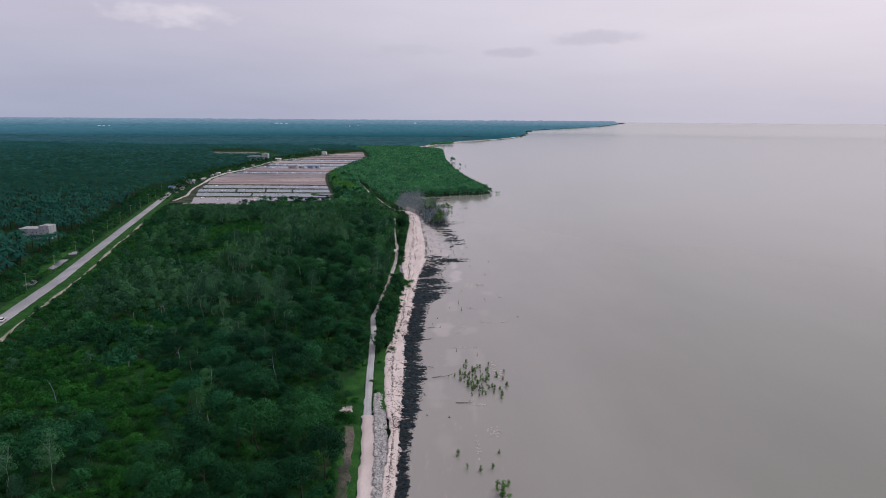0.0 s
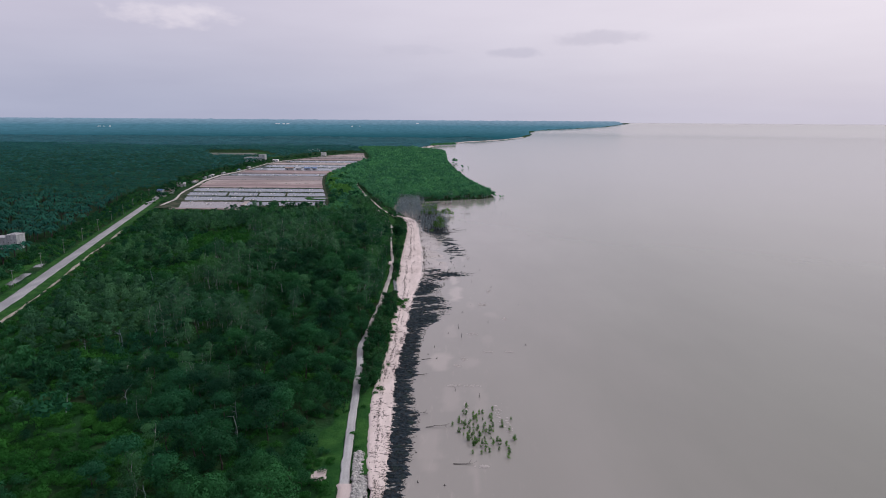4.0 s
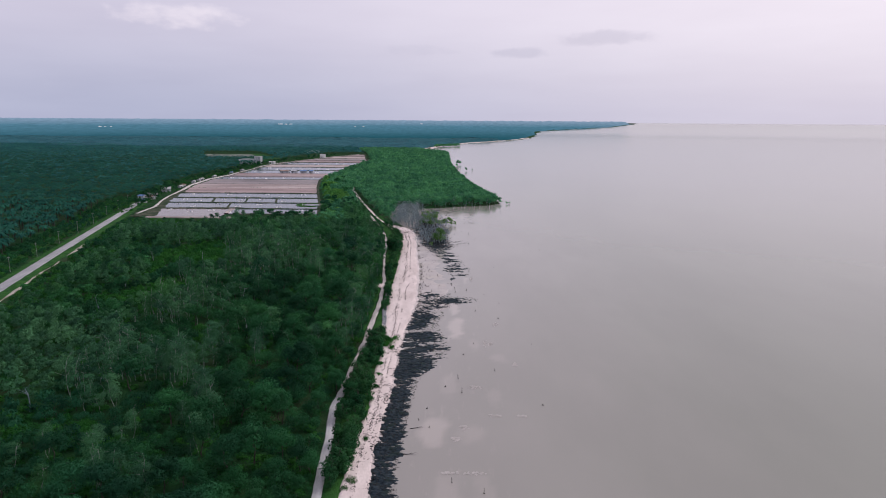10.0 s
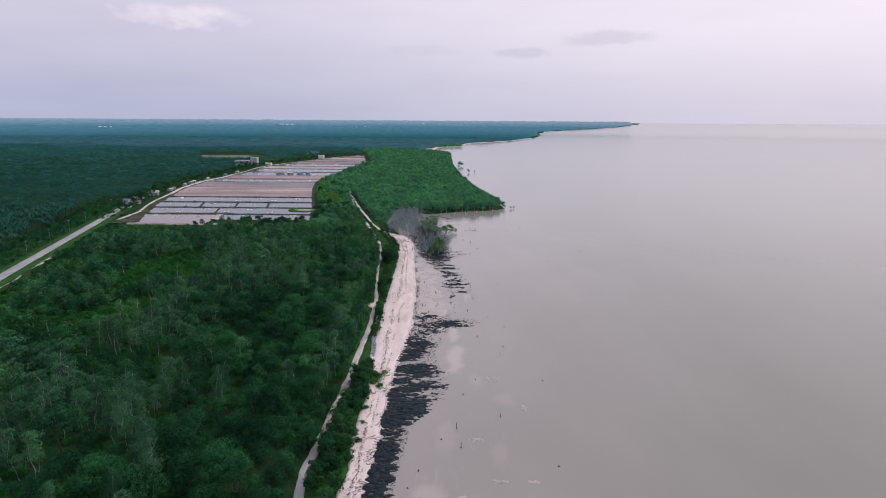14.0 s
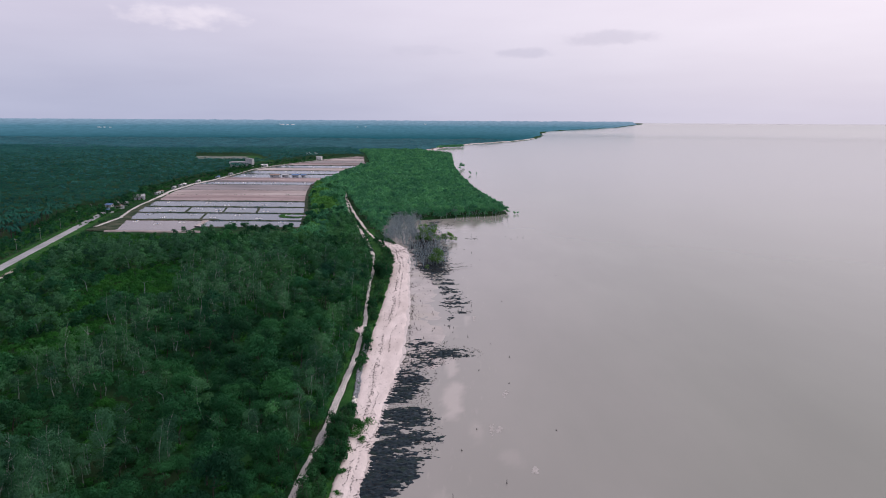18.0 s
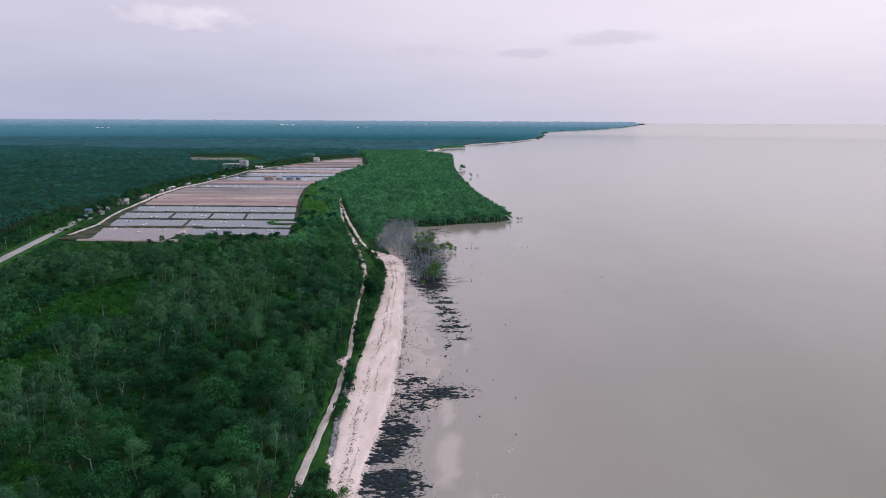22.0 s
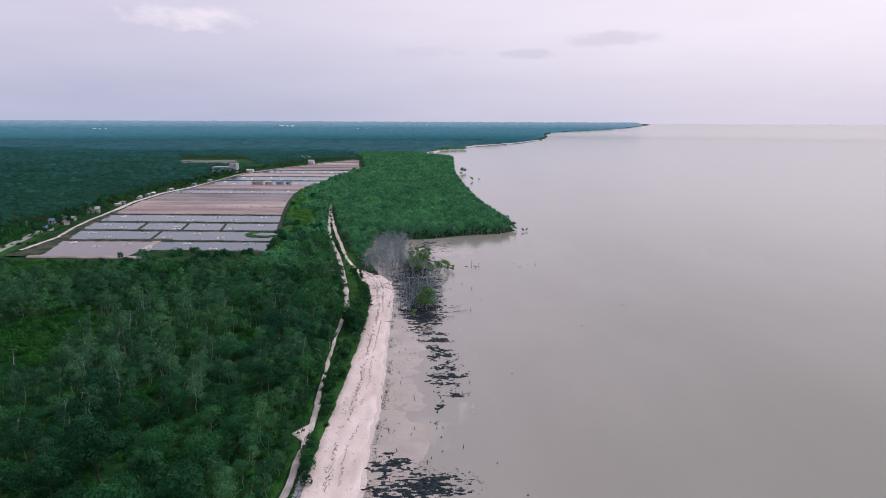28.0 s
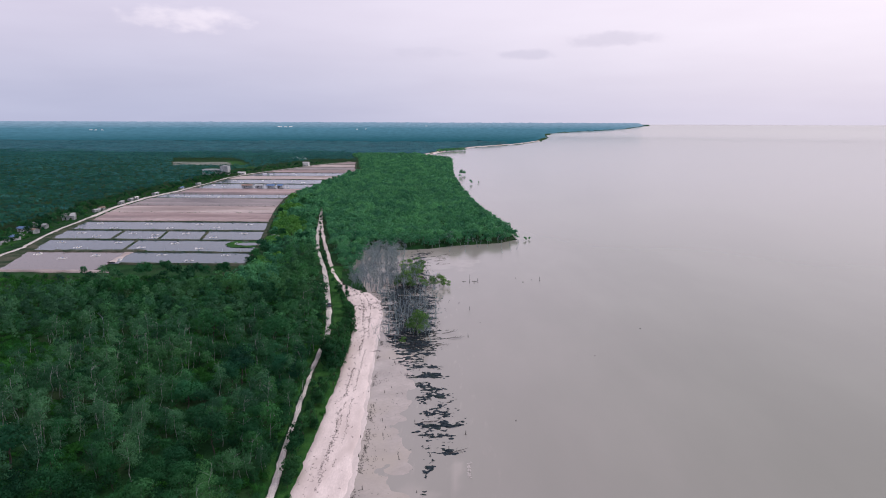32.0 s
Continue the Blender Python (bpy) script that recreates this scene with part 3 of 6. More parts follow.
side_track = ribbon("track", lambda y: SIDE(y) - 1.2, lambda y: SIDE(y) + 1.2, 540, 800, 2.0, lambda s, x, y: 1.36 + 0.04 * wobble(x, y, 3) + np.where((s < 0.01) | (s > 0.99), -0.3, 0),
                    M["sand"], 6, 0.45)
tagged(side_track, "bleached sandy strip running beside the track", "track", kind="structure")

# the sand road on top of the stone revetment, and a bare strip behind it
tagged(ribbon("track", lambda y: TRACK(y) - 1.6, lambda y: TRACK(y) + 3.0, -100, 158, 1.5, lambda s, x, y: 1.50 + 0.03 * wobble(x, y, 1.7) + np.where((s < 0.01) | (s > 0.99), -0.4, 0),
              M["sand"], 8, 0.25), "pale pink sand road along the top of the revetment", "track", kind="structure")
tagged(ribbon("bare_strip", lambda y: TRACK(y) - 6.3, lambda y: TRACK(y) - 3.0, -100, 152, 1.5, lambda s, x, y: 1.30 + 0.05 * wobble(x, y, 1.5) + np.where((s < 0.01) | (s > 0.99), -0.3, 0),
              M["dike"], 8, 0.5), "worn brown earth strip with grass edges", "ground", kind="structure")
tagged(ribbon("grass_verge", lambda y: TRACK(y) - 6.5 - 2.0 * wobble(y, y * 0, 9), lambda y: TRACK(y) - 1.1, -100, 200, 1.5, lambda s, x, y: 1.24 + 0.05 * wobble(x, y, 2) + np.where((s < 0.01) | (s > 0.99), -0.25, 0),
              M["grass"], 8, 0.7), "bright green mown grass beside the track", "grass", kind="structure")
tagged(ribbon("grass_verge", lambda y: TRACK(y) + 1.2, lambda y: SAND_L(y) + 0.2, 162, 600, 1.5, lambda s, x, y: 1.34 + 0.05 * wobble(x, y, 2) + np.where((s < 0.01) | (s > 0.99), -0.35, 0),
              M["grass"], 5, 0.5), "rough green grass between track and beach", "grass", kind="structure")
tagged(ribbon("grass_verge", lambda y: TRACK(y) - 3.6 - 1.4 * wobble(y, y * 0, 8), lambda y: TRACK(y) - 1.2, 300, 548, 1.5, lambda s, x, y: 1.24 + 0.05 * wobble(x, y, 2) + np.where((s < 0.01) | (s > 0.99), -0.25, 0),
              M["grass"], 5, 0.5), "rough green grass along the landward edge of the track", "grass", kind="structure")

# paved road with verges, sandy shoulder and canal
tagged(ribbon("grass_verge", lambda y: ROAD(y) - 8, lambda y: ROAD(y) + 9.0, -150, 700, 3, lambda s, x, y: 1.42 + 0.04 * wobble(x, y, 3) + np.where((s < 0.01) | (s > 0.99), -0.3, 0), M["grass"], 12, 0.7),
       "mown green verges along the paved road", "grass", kind="structure")
tagged(ribbon("road", lambda y: ROAD(y) - 3.2, lambda y: ROAD(y) + 3.2, -150, 705, 3, lambda s, x, y: 1.62 - 0.12 * np.abs(s - 0.5) + np.where((s < 0.01) | (s > 0.99), -0.18, 0), M["asphalt"], 8),
       "straight grey paved two-lane country road", "road", kind="structure")
for y0, y1 in ((120, 306), (310, 420), (434, 470)):
    tagged(ribbon("sand_shoulder", lambda y: ROAD(y) + 8.4 + 0.7 * wobble(y, y * 0, 17), lambda y: ROAD(y) + 9.7 + 0.8 * wobble(y, y * 0, 11), y0, y1, 2, lambda s, x, y: 1.55 + 0.04 * wobble(x, y, 2) + np.where((s < 0.01) | (s > 0.99), -0.4, 0), M["shoulder"], 5, 0.3),
           "bare sandy edge between verge and bushes", "ground", kind="structure")
for y0, y1 in ((196, 206), (232, 240), (288, 300), (322, 372)):
    tagged(ribbon("canal", lambda y: ROAD(y) - 13.5, lambda y: ROAD(y) - 9.0, y0, y1, 2, lambda s, x, y: 1.30 + 0 * s, M["canal"], 2, 0.4),
       "narrow drainage canal with still water", "canal", kind="structure")
tagged(ribbon("canal_bank", lambda y: ROAD(y) - 20, lambda y: ROAD(y) - 13.2, -150, 660, 3, lambda s, x, y: 1.30 + 0.5 * np.sin(s * math.pi) + 0.05 * wobble(x, y, 3), M["grass"], 6, 0.8),
       "overgrown grassy far bank of the canal", "ground", kind="structure")

# black peat with roots, washed out along the beach: only what stands above the water shows
PEAT_R = curve([(-8, 60), (-7, 123), (-7.5, 150), (-5.0, 178), (-4.5, 191), (-7.5, 209), (-7, 227), (-6.5, 250), (-4.6, 270), (1.5, 284), (4.5, 296), (2, 309), (-0.5, 322), (2, 334), (1, 342), (6, 348), (18, 353), (15, 361), (-4, 368)])


def peat_height(x, y):
    l, r = SAND_R(y) + 0.2, PEAT_R(y)
    s = (x - l) / np.maximum(r - l, 0.5)
    body = 0.24 - 0.42 * np.clip((s - 0.30) / 0.74, 0, 2) ** 2.2 - 0.30 * np.clip((0.04 - s) / 0.2, 0, 2)
    body = body - 0.30 * np.exp(-((y - 318 - 0.5 * x) / 2.2) ** 2) - 0.26 * np.exp(-((y - 263) / 2.5) ** 2)
    front = np.where(y > 344, 0.16 * np.clip((x + 6) / 6, -1.2, 0), 0)
    return body + front + 0.13 * wobble(x * 0.45, y, 4.5, 5) + 0.12 * wobble(x * 0.4, y * 1.2, 1.5, 6) + (0.15 + 0.08 * np.clip((y - 312) / 10, 0, 1)) * wobble(x * 0.6, y * 1.2, 0.62, 7) - 0.03 - 0.13 * np.clip((y - 316) / 12, 0, 1)


pxs, pys = lines((-16, 21, 0.26)), lines((100, 369, 0.28))
tagged(sheet("peat_bank", pxs, pys, peat_height, M["peat"], keep=lambda x, y, z: (z > -0.12) & (x > SAND_R(y) - 0.4) & (x < PEAT_R(y) + 2)),
       "black eroded peat with tangled roots at the water's edge", "peat", kind="structure")
def tongues(x, y):
    """Broken ridges of peat across the flat, and a larger wreck of it under the dead trees."""
    mid = np.interp(y, [392, 402, 421, 440, 456, 467, 480, 500, 540, 560, 640], [5, 6.5, 7, 4.5, -0.5, -3.5, -4.5, -7, -12, -14, -10])
    half = np.interp(y, [392, 398, 402, 421, 440, 456, 467, 480, 540, 570, 600, 640], [1, 3, 7.5, 8, 6.5, 9.5, 9, 11, 16, 17, 13, 8])
    d = np.abs(x - mid) / half
    ridge = np.cos(math.tau * (y + 0.10 * x + 2.2 * wobble(x, y, 8, 3)) / 8.2) * np.where(y < 462, 0.13, 0.02)
    wreck = np.interp(y, [455, 472, 484, 555, 580, 645], [-0.06, 0.04, 0.14, 0.12, -0.06, -0.12])
    return 0.03 + wreck + ridge - 0.42 * d ** 2.4 + 0.17 * wobble(x * 0.6, y * 1.2, 3.0, 9) + 0.15 * wobble(x * 0.6, y * 1.4, 1.1, 11) + 0.20 * wobble(x * 0.8, y * 1.2, 0.6, 12) - 0.02


tagged(sheet("peat_bank", lines((-30, 16, 0.34)), lines((382, 645, 0.36)), tongues, M["peat"], keep=lambda x, y, z: (z > ground_height(x, y) - 0.05) & (z > -0.05) & (x > SAND_R(y) + 0.6)),
       "broken black peat ridges on the tidal flat", "peat", kind="structure")


# ---- trees: crowns of many small leaf clumps ----
def leaf_sprays(centres, normals, sizes, r, slim=0.46):
    """Small three-cornered leaf sprays at the centres, facing along the normals."""
    n = len(centres)
    nrm = normals / (np.linalg.norm(normals, axis=1)[:, None] + 1e-9)
    t = np.cross(nrm, r.normal(size=(n, 3)))
    t /= np.linalg.norm(t, axis=1)[:, None] + 1e-9
    b = np.cross(nrm, t)
    s = sizes[:, None]
    j = r.uniform(0.65, 1.25, (3, n, 1))
    droop = r.uniform(-0.35, 0.05, (n, 1))
    v = np.stack([centres + t * s * j[0] + nrm * s * droop, centres - t * s * 0.6 + b * s * j[1] * slim, centres - t * s * 0.6 - b * s * j[2] * slim], 1)
    return v.reshape(-1, 3), np.arange(3 * n).reshape(n, 3)


def lobed_crown(r, lobes, sprays, wide, tall, base, lobe, size, low=0.5):
    """A crown of uneven lobes round the axis, its leaves on the lobes' upper sides. low: how far down the lobes start."""
    cs, ns, ss = [], [], []
    for k in range(lobes):
        ang, h = r.uniform(0, math.tau), r.uniform(low, 1.0)
        rad = wide * math.sqrt(r.uniform(0, 1)) * 0.78 * (1.0 - 0.55 * max(0.0, (h - low) / (1 - low)) ** 1.5)
        c = np.array([rad * math.cos(ang), rad * math.sin(ang), base + tall * h * (1 - 0.25 * (rad / wide) ** 2)])
        lobe_r = lobe * r.uniform(0.65, 1.25)
        d = r.normal(size=(sprays, 3))
        d[:, 2] = np.abs(d[:, 2]) * 0.9 - 0.30
        d /= np.linalg.norm(d, axis=1)[:, None]
        cs.append(c + d * lobe_r * r.uniform(0.80, 1.06, (sprays, 1)) * [1, 1, 0.78])
        ns.append(d + r.normal(size=(sprays, 3)) * 0.22 + [0, 0, 0.12])
        ss.append(size * r.uniform(0.6, 1.35, sprays))
    return leaf_sprays(np.concatenate(cs), np.concatenate(ns), np.concatenate(ss), r)


def limbs(r, height, base_r, count, spread, start, thick=0.5, forks=0):
    """A bent tapering trunk with limbs and twigs that grow out of it, as one connected skin of four-sided tubes."""
    v, q = [], []

    def ring(c, way, rad):
        way = np.asarray(way, float) / (np.linalg.norm(way) + 1e-9)
        side = np.cross(way, [1.0, 0, 0] if abs(way[2]) > 0.9 else [0, 0, 1.0])
        side /= np.linalg.norm(side)
        up = np.cross(side, way)
        n = len(v)
        v.extend(c + rad * (side * math.cos(a) + up * math.sin(a)) for a in (0.0, 1.5708, 3.1416, 4.7124))
        return n

    def tube(a, b):
        q.extend((a + k, a + (k + 1) % 4, b + (k + 1) % 4, b + k) for k in range(4))

    steps, p, rad = 5, np.zeros(3), base_r
    joints = [(p, ring(p, (0, 0, 1), rad))]
    for k in range(steps):
        step = np.array([r.normal() * 0.035 * height, r.normal() * 0.035 * height, height / steps])
        p, rad = p + step, rad * 0.80
        joints.append((p, ring(p, step, rad)))
        tube(joints[-2][1], joints[-1][1])
    for k in range(count):
        i = min(steps, max(1, int(math.ceil(r.uniform(start, 1.0) * steps))))
        a, base = joints[i]
        ang, ln = r.uniform(0, math.tau), spread * r.uniform(0.6, 1.1)
        way = np.array([math.cos(ang) * ln, math.sin(ang) * ln, ln * r.uniform(0.35, 0.95)])
        tip_r = base_r * thick * 0.8 ** i * 0.45
        tip = ring(a + way, way, tip_r)
        tube(base, tip)
        for _ in range(forks):
            ang2, l2 = ang + r.normal() * 0.9, ln * r.uniform(0.35, 0.8)
            way2 = np.array([math.cos(ang2) * l2, math.sin(ang2) * l2, l2 * r.uniform(-0.1, 1.0)])
            tube(tip, ring(a + way + way2, way2, tip_r * 0.5))
    return np.array(v), np.array(q)


def frond_crown(r, fronds, length, height, segs):
    """Arching palm fronds from one point."""
    v, q = [], []
    for k in range(fronds):
        ang = k * math.tau / fronds + r.uniform(-0.25, 0.25)
        rise = r.uniform(0.1, 0.9)
        ln = length * r.uniform(0.8, 1.1)
        side = np.array([-math.sin(ang), math.cos(ang), 0])
        fwd = np.array([math.cos(ang), math.sin(ang), 0])
        for s in range(segs + 1):
            f = s / segs
            c = fwd * ln * f * (1 - 0.15 * rise) + np.array([0, 0, height + ln * (rise * f - (0.55 + rise * 0.55) * f * f)])
            w = ln * 0.135 * math.sin(math.pi * (0.12 + 0.83 * f))
            v += [c - side * w - [0, 0, w * 0.35], c + side * w - [0, 0, w * 0.35]]
            if s:
                n = len(v)
                q.append((n - 4, n - 3, n - 1, n - 2))
    return np.array(v), np.array(q)


def variants(make_crown, make_trunk, count, seed):
    out = []
    for k in range(count):
        r = np.random.RandomState(seed + k)
        out.append((make_trunk(r) if make_trunk else None, make_crown(r)))
    return out


def detail(near, mid, far):
    """Leaf counts and sizes by how near the trees are passed; rough ones lie behind the start or far off."""
    return {"near": near, "mid": mid, "far": far, "rough": far if isinstance(far, int) else (far[0], max(2, far[1] // 2), *(v * 1.4 for v in far[2:]))}


KINDS = {
    "broad": dict(leaf="broad", bark="bark", crown=lambda r, d: lobed_crown(r, d[0], d[1], 4.0, 4.4, 3.0, 1.5, d[2], 0.4),
                  trunk=lambda r: limbs(r, 5.2, 0.20, 4, 2.6, 0.45), lod=detail((22, 110, 0.23), (16, 62, 0.30), (9, 25, 0.62))),
    "feather": dict(leaf="feather", bark="bark_pale", crown=lambda r, d: lobed_crown(r, d[0], d[1], 2.7, 6.2, 2.9, 1.05, d[2], 0.15),
                    trunk=lambda r: limbs(r, 8.8, 0.11, 4, 2.0, 0.4), lod=detail((24, 76, 0.17), (15, 44, 0.24), (9, 22, 0.48))),
    "bush": dict(leaf="vine", bark="bark", crown=lambda r, d: lobed_crown(r, d[0], d[1], 2.6, 1.5, 0.2, 1.2, d[2], 0.2),
                 trunk=None, lod=detail((11, 80, 0.22), (9, 44, 0.28), (7, 18, 0.5))),
    "scrub": dict(leaf="broad", bark="bark", crown=lambda r, d: lobed_crown(r, d[0], d[1], 2.6, 3.2, 0.4, 1.3, d[2], 0.25),
                  trunk=lambda r: limbs(r, 2.2, 0.10, 2, 1.4, 0.3), lod=detail((15, 88, 0.19), (11, 52, 0.26), (8, 22, 0.5))),
    "mangrove": dict(leaf="mangrove", bark="bark_pale", crown=lambda r, d: lobed_crown(r, d[0], d[1], 3.2, 4.4, 1.2, 1.5, d[2], 0.3),
                     trunk=lambda r: limbs(r, 5.0, 0.14, 4, 2.2, 0.35), lod=detail((13, 84, 0.32), (11, 42, 0.42), (8, 14, 0.82))),
    "grove": dict(leaf="grove", bark="bark_pale", crown=lambda r, d: lobed_crown(r, d[0], d[1], 2.9, 5.2, 1.8, 1.25, d[2], 0.2),
                  trunk=lambda r: limbs(r, 6.4, 0.13, 4, 2.0, 0.35), lod=detail((18, 84, 0.22), (14, 46, 0.28), (9, 22, 0.52))),
    "sapling": dict(leaf="sapling", bark="bark", crown=lambda r, d: lobed_crown(r, d[0], d[1], 0.55, 1.7, 0.15, 0.32, d[2], 0.05),
                    trunk=lambda r: limbs(r, 1.6, 0.04, 3, 0.5, 0.2), lod=detail((11, 18, 0.16), (6, 10, 0.2), (4, 8, 0.3))),
    "survivor": dict(leaf="sapling", bark="bark_pale", crown=lambda r, d: lobed_crown(r, d[0], d[1], 2.6, 4.2, 0.8, 1.15, d[2], 0.15),
                     trunk=lambda r: limbs(r, 4.8, 0.13, 5, 2.0, 0.3), lod=detail((14, 55, 0.27), (9, 24, 0.4), (6, 10, 0.8))),
    "dead": dict(leaf="dead", bark="dead", crown=lambda r, d: leaf_sprays(r.normal(size=(d, 3)) * [0.95, 0.95, 1.2] + [0, 0, 5.2], r.normal(size=(d, 3)) * [1, 1, 0.5], r.uniform(0.3, 0.7, d), r, 0.09),
                 trunk=lambda r: limbs(r, 7.0, 0.15, 12, 1.7, 0.35, 0.6, 4), lod=detail(110, 110, 60)),
    "lime": dict(leaf="lime", bark="bark", crown=lambda r, d: lobed_crown(r, d[0], d[1], 3.0, 3.4, 1.4, 1.5, d[2], 0.3),
                 trunk=lambda r: limbs(r, 4.0, 0.16, 4, 2.2, 0.35), lod=detail((11, 46, 0.44), (9, 26, 0.6), (6, 10, 1.1))),
    "casuarina": dict(leaf="casuarina", bark="bark", crown=lambda r, d: lobed_crown(r, d[0], d[1], 2.0, 4.6, 0.4, 0.9, d[2], 0.12),
                      trunk=lambda r: limbs(r, 5.4, 0.11, 6, 1.5, 0.2), lod=detail((16, 50, 0.27), (8, 18, 0.4), (5, 10, 0.6))),
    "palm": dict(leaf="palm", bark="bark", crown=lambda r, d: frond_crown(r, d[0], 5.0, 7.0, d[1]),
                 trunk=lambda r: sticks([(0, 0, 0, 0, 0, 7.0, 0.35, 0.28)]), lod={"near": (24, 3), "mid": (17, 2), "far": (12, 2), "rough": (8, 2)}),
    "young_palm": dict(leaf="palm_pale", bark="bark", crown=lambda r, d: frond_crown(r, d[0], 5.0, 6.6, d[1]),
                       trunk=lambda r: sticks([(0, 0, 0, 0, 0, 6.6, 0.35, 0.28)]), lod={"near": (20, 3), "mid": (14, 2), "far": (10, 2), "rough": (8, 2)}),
}
BANK = {(k, lod): variants(lambda r, s=s, lod=lod: s["crown"](r, s["lod"][lod]), s["trunk"], 6 if lod == "near" else 5, 40 + 11 * i)
        for i, (k, s) in enumerate(KINDS.items()) for lod in ("near", "mid", "far", "rough")}
SHARED = {}


def tree_meshes(kind, v):
    """The shared meshes of one single tree: trunk and crown."""
    if (kind, v) not in SHARED:
        s = KINDS[kind]
        trunk, crown = BANK[(kind, "near")][v]
        SHARED[(kind, v)] = (mesh_quads(kind + "_trunk", *trunk, [M[s["bark"]]]) if trunk else None, mesh_quads(kind + "_crown", *crown, [M[s["leaf"]]]))
    return SHARED[(kind, v)]


def single(name, kind, x, y, scale, label, category, group, r, z=None):
    """One tree as a thing of its own."""
    trunk, crown = tree_meshes(kind, r.randint(6))
    z = float(ground_height(x, y)) - 0.05 if z is None else z
    t = thing(name, pose(x, y, z, 0, 0, r.uniform(0, 360)) @ Matrix.Diagonal((scale, scale, scale * r.uniform(0.85, 1.15), 1)), label, category, group)
    for part_name, me in (("trunk", trunk), ("crown", crown)):
        if me:
            new(part_name, me).parent = t
    return t


def thicket(name, rows, label, category):
    """Many trees joined into one: rows of kind, lod, x, y, z, scale."""
    by = {}
    r = np.random.RandomState(len(rows))
    for kind, lod, *at in rows:
        by.setdefault((kind, lod, r.randint(5)), []).append(at)
    vs, qs, idx, tints, mats, base = [], [], [], [], [], 0
    for (kind, lod, v), at in by.items():
        at = np.array(at, float)
        trunk, crown = BANK[(kind, lod)][v]
        ang, tall = r.uniform(0, math.tau, len(at)), r.uniform(0.85, 1.15, len(at))
        c, s = np.cos(ang)[:, None], np.sin(ang)[:, None]
        own = r.uniform(0, 1, len(at))
        for piece, mat in ((trunk, KINDS[kind]["bark"]), (crown, KINDS[kind]["leaf"])):
            if piece is None or (mat != KINDS[kind]["leaf"] and lod in ("far", "rough")):
                continue
            if mat not in mats:
                mats.append(mat)
            pv, pq = piece
            if pq.shape[1] == 4:
                pq = np.concatenate([pq[:, [0, 1, 2]], pq[:, [0, 2, 3]]])
            k = at[:, 3:4]
            w = np.stack([(pv[:, 0] * c - pv[:, 1] * s) * k + at[:, 0:1], (pv[:, 0] * s + pv[:, 1] * c) * k + at[:, 1:2], pv[:, 2] * k * tall[:, None] + at[:, 2:3]], -1)
            q = pq[None] + (np.arange(len(at)) * len(pv))[:, None, None] + base
            vs.append(w.reshape(-1, 3))
            qs.append(q.reshape(-1, 3))
            idx.append(np.full(len(at) * len(pq), mats.index(mat)))
            tints.append(np.repeat(own, len(pv)))
            base += len(at) * len(pv)
    me = mesh_quads(name, np.concatenate(vs), np.concatenate(qs), [M[m] for m in mats], np.concatenate(idx), np.concatenate(tints))
    return tagged(new(name, me), label, category, kind="stuff")


def scatter(x0, x1, y0, y1, step, r):
    gx, gy = np.meshgrid(np.arange(x0, x1, step), np.arange(y0, y1, step * 0.87))
    gx = gx + (np.arange(gx.shape[0]) % 2)[:, None] * step / 2
    return np.stack([gx + r.uniform(-0.38, 0.38, gx.shape) * step, gy + r.uniform(-0.38, 0.38, gx.shape) * step], -1).reshape(-1, 2)


def inside_ponds(x, y, m=6):
    return (y > 572 - m) & (y < 1500) & (x > POND_L(y) - m) & (x < POND_R(y) + m)


# the coastal wood between road and track
r = np.random.RandomState(21)
wood = []
DOMES = [(float(TRACK(y)) - d, y) for d, y in ((9, 128), (13, 146), (26, 138), (20, 176), (16, 214), (30, 226), (15, 262), (34, 288), (14, 306), (26, 330), (18, 352), (42, 352), (16, 396), (30, 420), (20, 440), (50, 300), (60, 250), (16, 470), (38, 470), (24, 505), (62, 390), (75, 180), (48, 160), (95, 205), (70, 130))] + [(-41.7, 333.4)] + [(-104 - 4.6 * k, 563 + 5 * math.sin(k * 2.1)) for k in range(17)]
for x, y in DOMES:
    wood.append(("broad", x, y, (r.uniform(1.35, 1.75) if y < 290 or y > 400 else r.uniform(1.45, 1.75)) if y < 550 else r.uniform(1.0, 1.3) if x > -150 else r.uniform(0.6, 0.85)))
